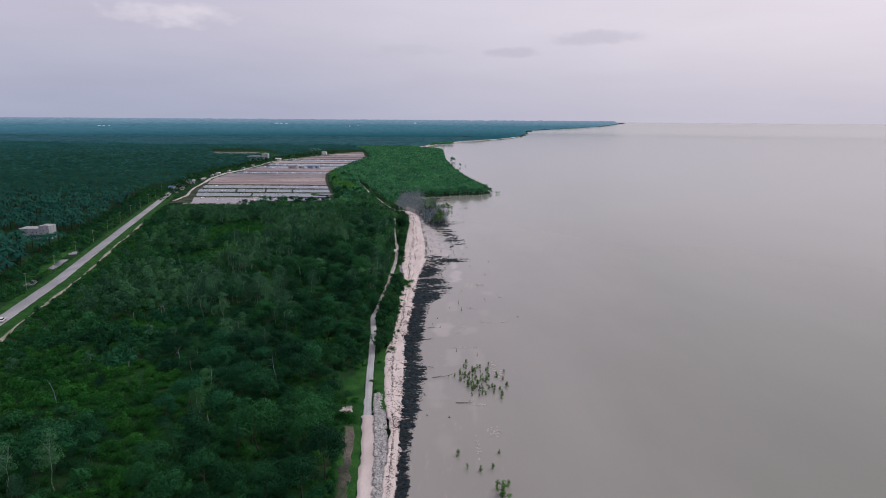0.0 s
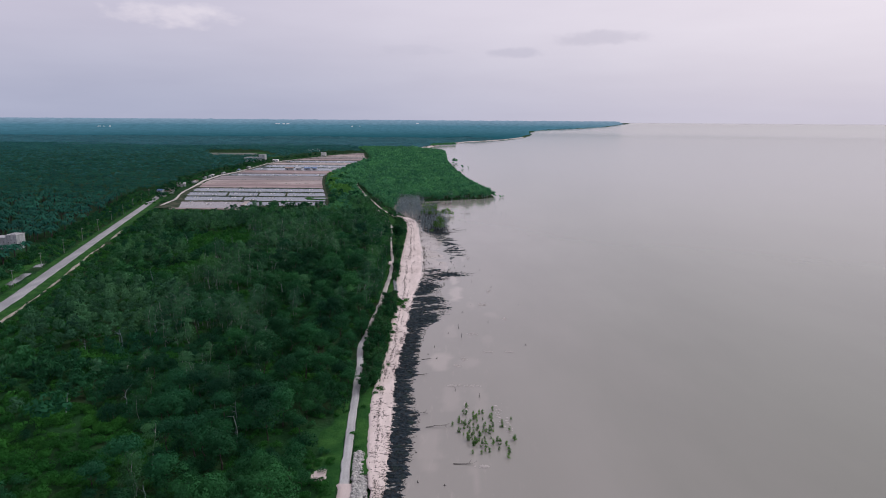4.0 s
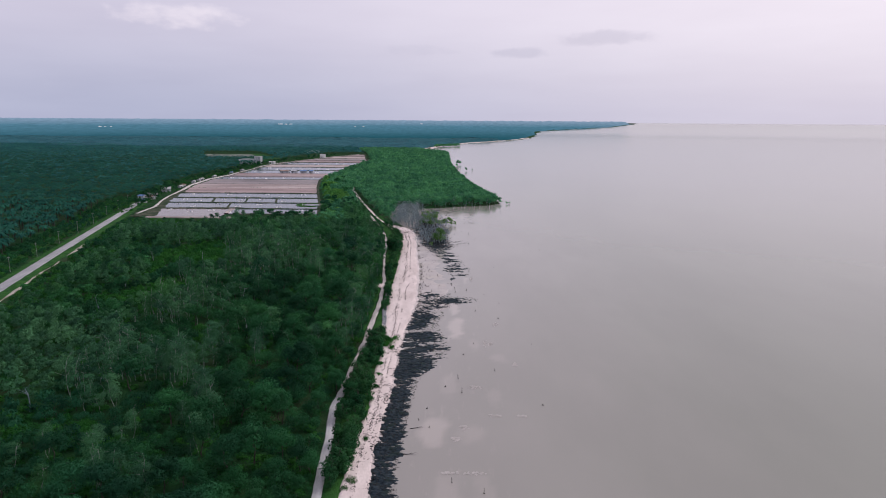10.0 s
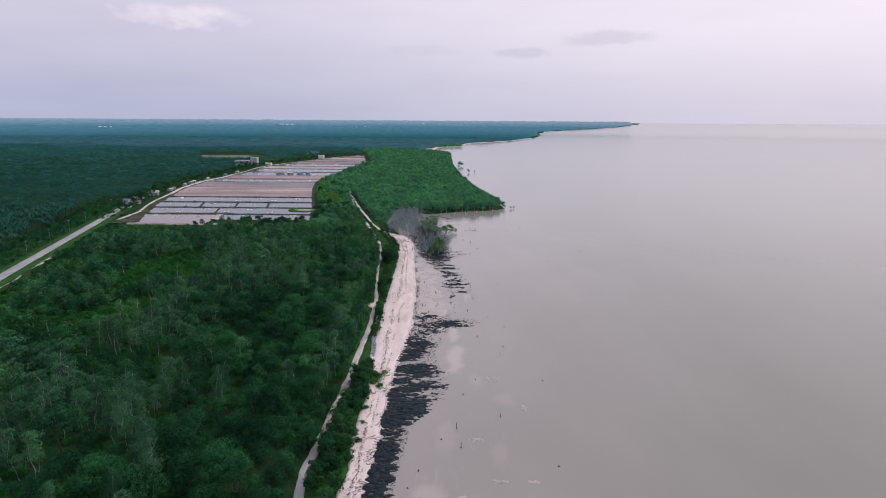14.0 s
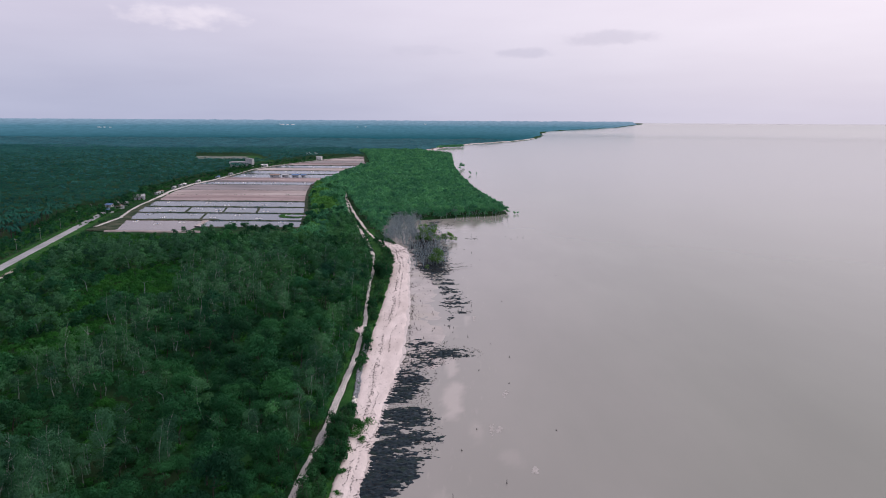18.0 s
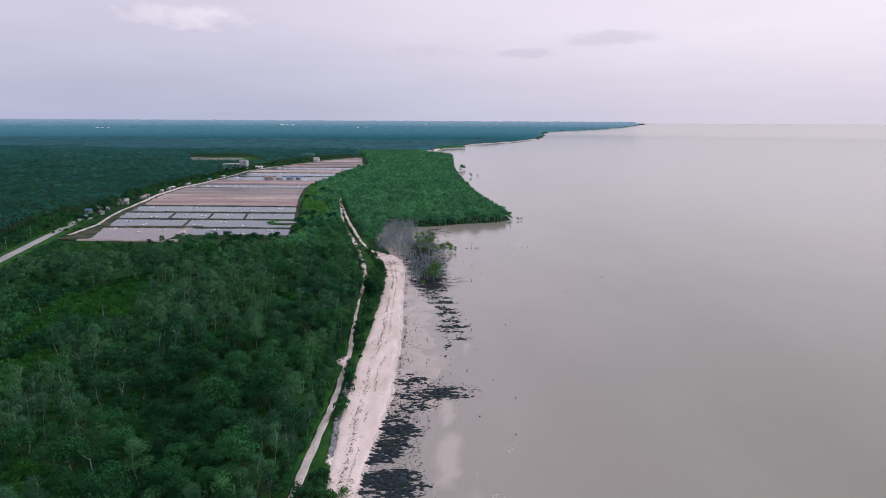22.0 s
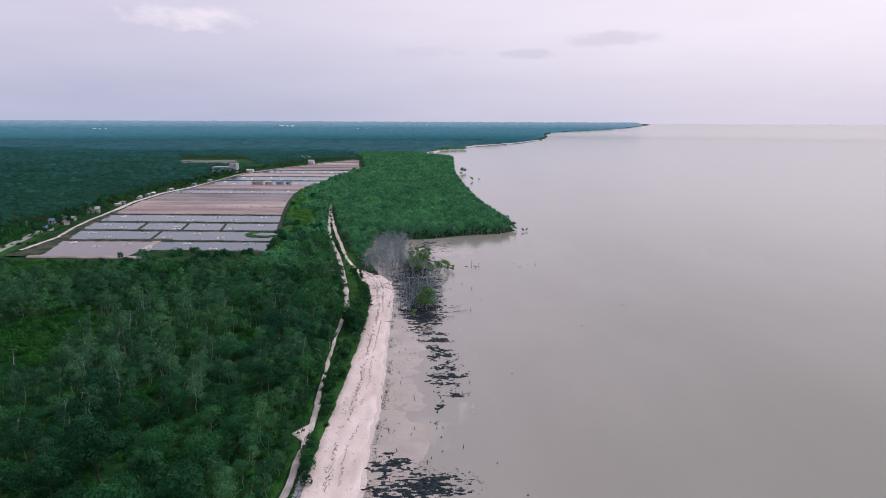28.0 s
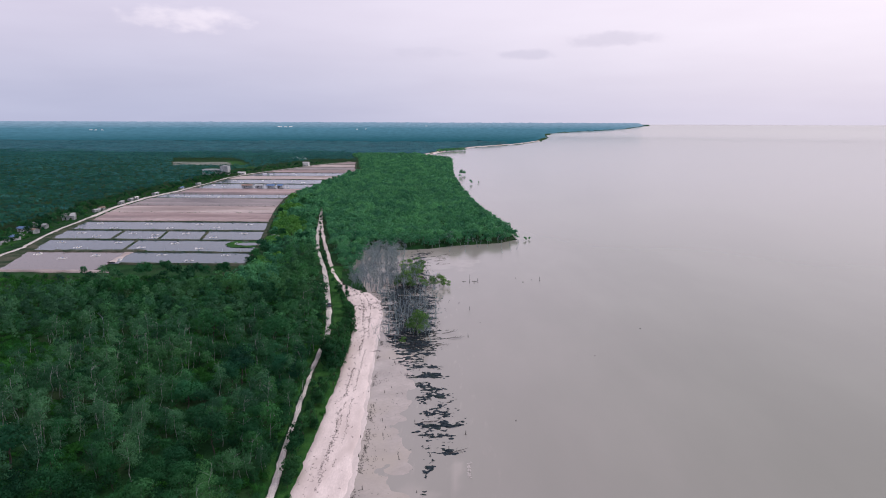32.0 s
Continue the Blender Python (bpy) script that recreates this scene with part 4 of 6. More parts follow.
for x, y in scatter(-320, -12, -60, 900, 4.45, r):
    road_edge = ROAD(y) + 11.5 if y < 640 else POND_R(y) + 4
    track_edge = TRACK(y) - (8.0 if y < 193 else 2.0 + 1.2 * float(wobble(y, 0, 12)))
    if 372 < y < 381 or 548 < y < 562:
        track_edge -= 4.5 if y < 400 else 7.0
    if not road_edge < x < track_edge or inside_ponds(x, y, 2) or (y < 640 and x < -130 - (y - 110) * 0.32):
        continue
    near_track = track_edge - x
    if min((x - a) ** 2 + (y - b) ** 2 for a, b in DOMES) < 30:
        continue
    open_ = float(wobble(x, y, 26, 3))
    grove = float(wobble(x, y, 38, 8)) + 0.35 * float(wobble(x, y, 12, 9))
    if y > 640:
        kind = "lime" if 645 < y < 985 and 5 < x - POND_R(y) < 18 + 8 * open_ and r.rand() < 0.75 + 0.5 * open_ else "broad" if r.rand() < 0.25 else "mangrove"
    elif y > 545 and x < TRACK(y) - 22:
        kind = "broad" if x < -98 else "lime" if y > 575 and r.rand() < 0.35 else "mangrove"
    elif 290 < y < 392 and 12 < near_track < 62 + 14 * grove and r.rand() < 0.8:
        kind = "broad" if r.rand() < 0.6 else "scrub"
    elif near_track < 30 + 14 * grove:
        pick = r.rand()
        kind = ("broad" if pick < 0.62 else "scrub") if y < 285 else "broad" if pick < 0.13 else "grove" if pick < (0.42 if y < 360 else 0.62) else "feather" if pick < 0.93 else "scrub"
    elif y < 235 and x < -75 + 20 * grove:
        kind = "bush" if open_ > -0.05 else ("scrub" if r.rand() < 0.75 else "feather" if r.rand() < 0.4 else "broad")
    elif grove > -0.35:
        kind = "feather" if r.rand() < 0.82 else "scrub"
        if y > 350 and r.rand() < 0.38:
            kind = "grove"
    else:
        kind = "bush" if open_ > 0.2 else "scrub" if r.rand() < 0.7 else "broad"
    if kind == "broad" and r.rand() < 0.55:
        kind = "scrub" if near_track > 6 and y < 560 else kind
        if kind == "broad":
            continue
    if y > 530 and y < 640 and x < -140 and kind == "broad":
        kind = "scrub"
    if 534 < y < 640 and x < -170:
        kind = "bush"
    if y < 640 and x - road_edge < 16:
        kind = "bush" if r.rand() < 0.5 else "scrub"
    scale = r.uniform(0.65, 1.30) * (0.75 if kind in ("broad", "feather") and near_track < 5 else 0.72 if y < 640 and x - road_edge < 12 else 0.5 if 534 < y < 640 and x < -170 else 0.75 if 500 < y < 535 and x < -170 else 1.0)
    wood.append((kind, x, y, scale))
wood.sort(key=lambda w: abs(w[1] + 20) + 0.12 * w[2])
NAMES = {"broad": ("tree", "dark green round-crowned broadleaf tree in the coastal wood", "tree", "broadleaf trees of the wood"),
         "feather": ("slender_tree", "slender pale-trunked tree with feathery grey-green crown", "tree", "slender trees of the wood"),
         "bush": ("bush", "bright green vine-covered bush on open ground", "bush", "bushes of the wood"),
         "scrub": ("shrub", "dense dark green shrub under taller trees", "shrub", "shrubs of the wood"),
         "lime": ("tree", "yellow-green young tree beside the ponds", "tree", "yellow-green trees by the ponds")}
LIMIT = {"broad": 170, "feather": 170, "bush": 130, "scrub": 170, "lime": 110}
made, rest = {}, []
for kind, x, y, scale in wood:
    if kind in LIMIT and y > 110 and made.get(kind, 0) < LIMIT[kind]:
        made[kind] = made.get(kind, 0) + 1
        n, label, cat, group = NAMES[kind]
        single(n, kind, x, y, scale, label, cat, group, r)
    else:
        rest.append((kind, "rough" if y < 95 else "mid" if y < 480 and x > -70 - 0.15 * y else "far", x, y, float(ground_height(x, y)) - 0.05, scale))
thicket("woodland", rest, "mixed green coastal woodland of slender and broad trees", "wood")
# low growth that overhangs the track's landward edge
edge_rows = []
for y in np.arange(192, 552, 1.2):
    if 340 < y < 384 and r.rand() < 0.7:
        continue
    if 549 < y:
        continue
    edge_rows.append((("scrub", "bush", "casuarina")[r.randint(3)], "mid", float(TRACK(y)) - r.uniform(1.8, 4.8), y, 1.1, r.uniform(0.34, 0.85)))
thicket("track_side_bushes", edge_rows, "green bushes crowding the landward edge of the track", "bushes")
# low vines and herbs that cover the wood's floor
floor_rows = []
for x, y in scatter(-300, -22, 95, 600, 4.2, r):
    if ROAD(y) + 11 < x < TRACK(y) - 4.5 and not (y < 640 and x < -130 - (y - 110) * 0.32) and not (y < 190 and x > TRACK(y) - 8.5) and not inside_ponds(x, y, 3) and r.rand() < (0.97 if y < 235 else 0.8 if wobble(x, y, 26, 3) > 0.0 else 0.5):
        floor_rows.append(("bush" if r.rand() < 0.75 or wobble(x, y, 26, 3) > 0.1 else "scrub", "mid" if y < 200 else "far", x, y, float(ground_height(x, y)) - 0.2, r.uniform(0.5, 0.85)))
thicket("undergrowth", floor_rows, "low bright green creepers and herbs on the wood's floor", "undergrowth")

# low growth on the lawn beside the track
r = np.random.RandomState(29)
for k in range(70):
    y = r.uniform(120, 192)
    if 168 < y < 196 and r.rand() < 0.8:
        continue
    x = float(TRACK(y)) - r.uniform(2.2 if y > 155 else 6.4, 8.5)
    single("bush", "bush" if r.rand() < 0.5 else "scrub", x, y, r.uniform(0.25, 0.5), "small green bush on the grass beside the track", "bush", "low bushes beside the track", r, z=1.15)

tagged(sheet("bare_patch", lines((-30, -22, 0.4)), lines((155, 168, 0.4)), lambda x, y: 1.36 + 0.05 * wobble(x, y, 2), M["sand"],
             keep=lambda x, y, z: np.hypot((x + 26.4) / 1.5, (y - 161.5) / 3.4) + 0.25 * wobble(x, y, 2.5, 6) < 1), "bare pale sand patch on the lawn", "ground", kind="structure")
for k in range(46):
    y = r.uniform(562, 780)
    x = (float(TRACK(y)) + float(SIDE(y))) / 2 + r.normal() * 0.4
    single("shrub", "scrub", x, y, r.uniform(0.28, 0.5), "low green shrub between two sandy tracks", "shrub", "shrubs between the tracks", r, z=1.1)

# trees between track and beach
r = np.random.RandomState(31)
for x0, x1, y0, y1, count in ((-24, -20, 204, 262, 72), (-24.5, -20, 262, 305, 56), (-24.5, -21.5, 333, 347, 4), (-24.8, -22.5, 352, 392, 16), (-29, -25, 392, 440, 18), (-35.5, -25.5, 452, 478, 28), (-38, -31, 484, 522, 26), (-48, -40, 525, 548, 6)):
    for k in range(count):
        y = r.uniform(y0, y1)
        x = TRACK(y) + 1.9 + (SAND_L(y) - TRACK(y) - 1.5) * r.uniform(0.05 if y < 482 else 0.45, 0.9 if y < 482 else 1.0)
        single("casuarina", "casuarina", x, y, r.uniform(0.6, 1.05) * (1.3 if 450 < y < 488 else 1.1 if y < 300 else 1), "feathery green casuarina between track and beach", "tree", "casuarinas along the beach", r, z=1.2)
for x, y, s in ((-27.2, 446, 1.5), (-29.5, 455, 1.75), (-31.5, 463, 1.6), (-28.6, 462, 1.35), (-29.8, 471, 1.5), (-31.0, 479, 1.3), (-26.9, 400, 0.95), (-25.9, 391, 0.85), (-27.2, 408, 1.0), (-27.8, 417, 0.9), (-25.2, 384, 0.75), (-28.4, 426, 0.8)):
    single("casuarina", "casuarina", x, y, s, "tall dark green casuarina leaning over the track", "tree", "casuarinas along the beach", r, z=1.2)
for x, y, s in ((-17, 297, 0.8), (-18.5, 299, 0.8), (-19, 286, 0.7), (-18, 268, 0.5), (-18.5, 276, 0.6), (-18, 258, 0.6), (-18.6, 240, 0.5), (-18.4, 250, 0.6), (-19.5, 222, 0.6), (-19.5, 232, 0.6), (-21.5, 181, 0.4), (-20.6, 196, 0.4), (-19.4, 174, 0.35), (-22, 325, 0.4), (-22.5, 345, 0.5), (-24, 380, 0.5), (-25, 420, 0.5), (-15.5, 301, 0.7), (-18, 293, 0.9), (-15.8, 291, 0.6), (-17.5, 208, 0.55), (-18.5, 205, 0.5), (-16.5, 227, 0.4), (-25, 157, 0.8), (-24, 155, 0.7)):
    single("bush", "bush", x, y, s, "green sea-side bush growing out of the sand", "bush", "beach bushes", r, z=1.0)

# mangrove headland: singles at its seaward edge, the rest joined
HEAD_L = curve([(-44, 566), (-58, 602), (-70, 648), (-90, 724), (-108, 800), (-160, 900), (-158, 1000), (-140, 1256), (-156, 1320), (-184, 1500), (-230, 1700)])
edge, inner = [], []
for x, y in scatter(-260, 62, 572, 1700, 5.4, r):
    d = SHORE(y) - x
    if d < -1.5 or x < HEAD_L(y) + 4 or inside_ponds(x, y, 3) or (y < 651 and x > -41 - 3 * float(wobble(y, 0, 9))):
        continue
    if abs(x - SIDE(y)) < 3.2 and y < 800:
        continue
    if y < 800 and x < SIDE(y) and abs(x - TRACK(y)) < 3.5:
        continue
    (edge if (d < 9 or (y < 700 and d < 14)) and y < 900 else inner).append((x, y, r.uniform(0.85, 1.35) * (0.8 if d < 9 else 1)))
for x, y, s in edge:
    single("mangrove_tree", "mangrove", x, y, s, "bright green mangrove tree at the headland's edge", "tree", "mangroves of the headland", r, z=max(float(ground_height(x, y)), -0.15))
thicket("mangrove_forest", [("mangrove", "mid" if y < 690 else "far" if y < 1000 else "rough", x, y, max(float(ground_height(x, y)), -0.1), s * (1 if y < 900 else 1.1)) for x, y, s in inner],
        "dense green mangrove forest covering the headland", "mangrove")
for x, y, s in ((16, 1214, 1.3), (20, 1220, 1.0), (28, 1084, 0.9), (38, 1092, 0.45), (14, 1180, 0.8), (58, 688, 0.5), (61, 690, 0.35)):
    single("mangrove_tree", "mangrove", x, y, s, "lone mangrove tree standing in the sea", "tree", "lone mangroves in the sea", r, z=-0.1)
islet = []
for x, y in scatter(-46, 30, 1900, 2060, 9, r):
    if abs(x + 8) < 36 and abs(y - 1985 - x) < 42:
        islet.append(("mangrove", "far", x, y, 0.0, 1.2))
thicket("mangrove_islet", islet, "small wooded islet off the far beach", "mangrove")
tagged(ribbon("beach", lambda y: SHORE(y) - 14 - 8 * wobble(y, y * 0, 60), lambda y: SHORE(y) + 3, 1590, 2900, 10, lambda s, x, y: 1.5 - 1.55 * s, M["sand"], 5, 1.5), "narrow pale beach along the far bay", "beach", kind="structure")

# oil palms behind the road, in planting rows
r = np.random.RandomState(41)
palms = []
CLEAR = lambda x, y: (1306 < y < 1520 and -470 - (y - 1316) * 0.44 < x < -330 - (y - 1316) * 0.5) or (-300 < x < -240 and 395 < y < 425)
for x, y in scatter(-1500, -150, 180, 1850, 8.6, np.random.RandomState(3)):
    if x > (ROAD(y) - 27 if y < 700 else POND_L(y) - 24 if y < 1180 else -330 + max(0, y - 1250) * 0.25 if y < 1500 else HEAD_L(min(y, 1700)) - 6):
        continue
    if x < -0.76 * y - 60 or CLEAR(x, y) or (y < 1600 and inside_ponds(x, y, 8)) or abs(x + 640 - 0.42 * (y - 1160)) < 5 and x < -420:
        continue
    palms.append((x, y, r.uniform(0.85, 1.15)))
palms.sort(key=lambda p: p[1] - 0.5 * p[0])
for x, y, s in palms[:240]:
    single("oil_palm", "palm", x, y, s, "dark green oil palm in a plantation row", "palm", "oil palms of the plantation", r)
# palms with haze in their colour grow commoner with distance
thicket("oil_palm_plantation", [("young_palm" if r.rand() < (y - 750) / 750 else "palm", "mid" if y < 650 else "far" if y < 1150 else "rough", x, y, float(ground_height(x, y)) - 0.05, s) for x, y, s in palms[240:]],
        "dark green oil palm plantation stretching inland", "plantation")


# the far plantation's canopy and the hazy distance
def canopy(x, y):
    step = 6 + 2.0 * wobble(x, y, 34, 2) + 1.6 * wobble(x, y, 13, 3) + 3.0 * wobble(x, y, 210, 5) * np.clip((3100 - np.hypot(x, y)) / 900, 0, 1)
    return 2.5 + np.maximum(step, 0.5) * np.clip((SHORE(y) - 22 - x) / 12, -0.5, 1) * np.clip((y - 1695) / 60, 0.02, 1) + distance_rise(x, y)


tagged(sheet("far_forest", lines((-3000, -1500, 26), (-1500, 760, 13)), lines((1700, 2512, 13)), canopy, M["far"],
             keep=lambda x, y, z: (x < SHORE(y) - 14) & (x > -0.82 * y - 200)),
       "plantation canopy far inland, blue-green with painted haze", "forest", kind="stuff")
tagged(sheet("far_forest", lines((-3000, -1400, 22)), lines((1050, 1700, 16)), lambda x, y: canopy(x, y + 700), M["far"], keep=lambda x, y, z: (x < -1490) & (x > -1.0 * y - 300)), "plantation canopy far inland, blue-green with painted haze", "forest", kind="stuff")
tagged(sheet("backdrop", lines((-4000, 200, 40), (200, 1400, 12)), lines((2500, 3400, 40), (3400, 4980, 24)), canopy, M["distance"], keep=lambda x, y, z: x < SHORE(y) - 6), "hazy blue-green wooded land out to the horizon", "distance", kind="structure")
tagged(sheet("field", lines((-560, -330, 5)), lines((1384, 1470, 6)), lambda x, y: 1.6 + 0.3 * wobble(x, y, 20), M["field"],
             keep=lambda x, y, z: (x > -468 - (y - 1316) * 0.44) & (x < -362 - (y - 1316) * 0.44)), "grey-green fallow field cleared in the plantation", "field", kind="structure")
tagged(sheet("field", lines((-470, -322, 5)), lines((1312, 1500, 6)), lambda x, y: 1.55 + 0.2 * wobble(x, y, 20), M["grass"], keep=lambda x, y, z: (x >= -362 - (y - 1316) * 0.44) & (x < -322 - (y - 1316) * 0.5)),
       "light green grass field by the sheds", "field", kind="structure")


LINES_OF_PONDS = (600, 632, 671, 708, 748, 797, 841, 903, 936, 993, 1052, 1114, 1167, 1226, 1282, 1344, 1415, 1490)
# hedges along the canal and the pond road
r = np.random.RandomState(44)
hedge = []
for x, y in scatter(-420, -80, 130, 700, 4.0, r):
    d = ROAD(y) - x
    if 7.2 < d < 30 and not (9 < d < 15 and 318 < y < 372) and r.rand() < (0.6 if d < 9 else 0.9):
        hedge.append(("scrub" if r.rand() < 0.6 else "bush", "far", x, y, 1.1, r.uniform(0.4, 0.7) if d < 10 else r.uniform(0.6, 1.0)))
for x, y in scatter(-350, -240, 600, 1480, 5.0, r):
    d = POND_L(y) - x
    if 3.5 < d < 27 and r.rand() < (0.25 if d < 9 else 0.75):
        hedge.append(("broad" if r.rand() < 0.5 else "bush", "far", x, y, 1.1, r.uniform(0.45, 0.95)))
for y in LINES_OF_PONDS:
    for x in np.arange(float(POND_L(y)) + 6, float(POND_R(y)) - 3, 2.2):
        if not (y == 600 and x < -176) and r.rand() < 0.45 + 0.4 * float(wobble(x, y, 30, 6)):
            hedge.append(("scrub", "far", x, y + r.choice((-1.7, 1.7)), 1.75, r.uniform(0.10, 0.24)))
thicket("hedge", hedge, "dark green bushes and small trees along canal and pond road", "hedge")

# ---- dead mangroves ----
def dead_variant(seed, height, count, spread, forks):
    rr = np.random.RandomState(seed)
    v, q = limbs(rr, height, 0.15, count, spread, 0.35, 0.6, forks)
    if count < 8:
        return mesh_quads("dead_trunk", v, q, [M["dead"]]), None
    tips = v[rr.randint(60, len(v), 110)] + rr.normal(size=(110, 3)) * [0.3, 0.3, 0.4]
    way = rr.normal(size=(110, 3)) * [1, 1, 0.5]
    return mesh_quads("dead_trunk", v, q, [M["dead"]]), mesh_quads("dead_twigs", *leaf_sprays(tips, way, rr.uniform(0.3, 0.7, 110), rr, 0.09), [M["dead"]])


DEAD = [dead_variant(300 + k, 6.5 + (k % 3), 12, 1.7, 7) for k in range(6)]
SNAG = [dead_variant(330 + k, 3.4 + k * 0.5, 2 + k % 3, 0.9, 1) for k in range(5)]
r = np.random.RandomState(51)


def dead_tree(x, y, s, meshes, label, group, z=0.0, lean=4):
    trunk, twigs = meshes[r.randint(len(meshes))]
    t = thing("dead_tree", pose(x, y, z - 0.1, r.normal() * lean, r.normal() * lean, r.uniform(0, 360)) @ Matrix.Scale(s, 4), label, "dead tree", group)
    new("trunk", trunk).parent = t
    if twigs:
        ob = new("twig_crown", twigs)
        ob.parent = t
        tagged(ob, kind="stuff")
    return t


joined = []
for k in range(250):
    y = r.uniform(554, 640)
    x = r.uniform(-41, -21 + 3 * math.sin(y * 0.2))
    if k > 205:
        x, y = r.uniform(-22, -8), r.uniform(552, 590)
    if k % 9 > 3:
        joined.append(("dead", "mid", x, y, 0.3, r.uniform(0.5, 1.1)))
        continue
    dead_tree(x, y, r.uniform(0.5, 1.15), DEAD, "bare silver-grey dead mangrove tree, still standing", "dead mangroves", 0.4)
thicket("dead_thicket", joined, "dense grey thicket of bare dead mangroves", "dead trees")
for k in range(84):
    y = r.uniform(478, 562)
    dead_tree(r.uniform(float(SAND_R(y)) + 1, 3), y, r.uniform(0.6, 1.0), DEAD if r.rand() < 0.5 else SNAG, "bare grey dead mangrove on washed-out mud", "dead mangroves", 0.0)
for k in range(26):
    y = r.uniform(640, 690)
    dead_tree(r.uniform(-25, 50), min(y, 684), r.uniform(0.9, 1.5), SNAG, "bleached dead trunk in front of the headland", "dead mangroves", -0.1, 8)
dead_tree(7, 668, 1.2, DEAD, "tall white dead mangrove in the water", "dead mangroves", -0.1)
for x, y in ((-110, 240), (-118, 300), (-92, 262), (-140, 330), (-100, 190), (-75, 210), (-128, 410), (-160, 420), (-84, 340), (-60, 150), (-52, 185), (-150, 370), (-95, 420), (-180, 500), (-120, 480), (-70, 300)):
    dead_tree(x, y, r.uniform(1.3, 1.8), SNAG, "bare pale dead tree standing in the wood", "dead trees of the wood", 0.9)
for k in range(40):
    y = r.uniform(140, 470)
    x = float(TRACK(y)) - r.uniform(24, 150)
    if float(wobble(x, y, 38, 8)) > -0.2 and x > -95 - 0.26 * (y - 110):
        dead_tree(x, y, r.uniform(1.1, 1.6), SNAG, "thin pale dead trunk standing among slender trees", "dead trunks of the wood", 0.9)
# green survivors among them
for x, y, s in ((-3, 488, 1.75), (-5.5, 493, 1.1), (-1, 494, 1.2), (-8, 480, 0.6), (-10, 560, 0.8), (-4, 559, 0.9), (0, 560, 1.0), (3, 562, 1.0), (5, 563, 0.9), (7.5, 561, 0.6), (-7, 566, 0.9), (-1, 568, 0.8), (4, 568, 0.7)):
    single("mangrove_tree", "survivor", x, y, s, "olive-green mangrove surviving among dead trees", "tree", "surviving mangroves", r, z=0.0)
for k in range(22):
    single("mangrove_tree", "survivor", r.uniform(-19, -7), r.uniform(556, 604), r.uniform(0.7, 1.2), "olive-green mangrove surviving among dead trees", "tree", "surviving mangroves", r, z=0.0)
# young mangroves in the shallows
for k in range(92):
    x, y = 10 + r.normal() * 2.6, 186 + r.normal() * 6
    if k > 74:
        x, y = r.uniform(14, 20), r.uniform(172, 200)
    single("mangrove_sapling", "sapling", x, y, r.uniform(0.4, 0.95), "thin olive-green mangrove sapling standing in shallow water", "sapling", "saplings in the shallows", r, z=-0.1)
for x, y, s in ((13.5, 124, 1.9), (14.2, 119, 1.7), (13, 121, 1.4), (9, 133, 0.8), (6, 134, 0.7), (12, 134, 0.8), (4, 140, 1.0), (14, 141, 0.7), (12.4, 126, 1.1), (15, 127, 0.9)):
    single("mangrove_sapling", "sapling", x, y, s, "thin olive-green mangrove sapling standing in shallow water", "sapling", "saplings in the shallows", r, z=-0.1)

for k in range(64):
    y = r.uniform(486, 566)
    dead_tree(r.uniform(float(SAND_R(y)) + 3, 0.5 - (y - 486) * 0.10), y, r.uniform(0.8, 1.5), SNAG, "bleached upright dead trunk over black peat", "dead mangroves", 0.0, 5)

# ---- roots, drift lines and debris ----
rows = []
for k in range(4600):
    y = r.uniform(70, 366)
    x = SAND_R(y) + 0.4 + (PEAT_R(y) - SAND_R(y) - 0.6) * r.uniform(0, 1) ** 1.3
    ln, ang = r.uniform(0.2, 0.7), r.uniform(0, 6.3)
    z = max(float(peat_height(x, y)), 0.0) + 0.04
    rows.append((x, y, z, x + ln * math.cos(ang), y + ln * math.sin(ang), z + r.uniform(-0.05, 0.35), 0.06, 0.03))
tagged(new("root_tangle", mesh_quads("root_tangle", *sticks(rows), [M["drift"]])), "tangle of black mangrove roots on the peat", "roots", kind="stuff")
rows = []
for k in range(1900):
    y = r.uniform(474, 584)
    mid = float(np.interp(y, [474, 500, 540, 584], [-4, -7, -12, -14]))
    x = mid + r.normal() * float(np.interp(y, [474, 500, 540, 584], [3.5, 5.0, 6.5, 5.0]))
    ln, ang = r.uniform(0.4, 2.0), r.uniform(0, 6.3)
    rows.append((x, y, 0.08, x + ln * math.cos(ang), y + ln * math.sin(ang), r.uniform(0.0, 0.9), 0.09, 0.03))
for k in range(240):
    y = r.uniform(592, 650)
    x = r.uniform(-24, 6)
    if wobble(x, y, 8, 5) < 0.35:
        continue
    ln, ang = r.uniform(0.6, 2.6), r.normal() * 0.5
    rows.append((x, y, 0.05, x + ln * math.cos(ang), y + ln * math.sin(ang), r.uniform(0.0, 0.6), 0.09, 0.03))
for k in range(560):
    y = r.uniform(488, 560)
    x = r.uniform(float(SAND_L(y)) + 1, float(SAND_R(y)))
    if wobble(x, y, 4, 7) < 0.15:
        continue
    s = (x - float(SAND_L(y))) / max(float(SAND_R(y) - SAND_L(y)), 1)
    z = float(beach_profile(np.array(s), x, y)) + 0.03
    ln, ang = r.uniform(0.3, 1.6), r.uniform(0, 6.3)
    rows.append((x, y, z, x + ln * math.cos(ang), y + ln * math.sin(ang), z + r.uniform(0.0, 0.5), 0.06, 0.03))
tagged(new("root_tangle", mesh_quads("root_tangle", *sticks(rows), [M["drift"]])), "fallen branches and roots under dead mangroves", "roots", kind="stuff")
rows = []
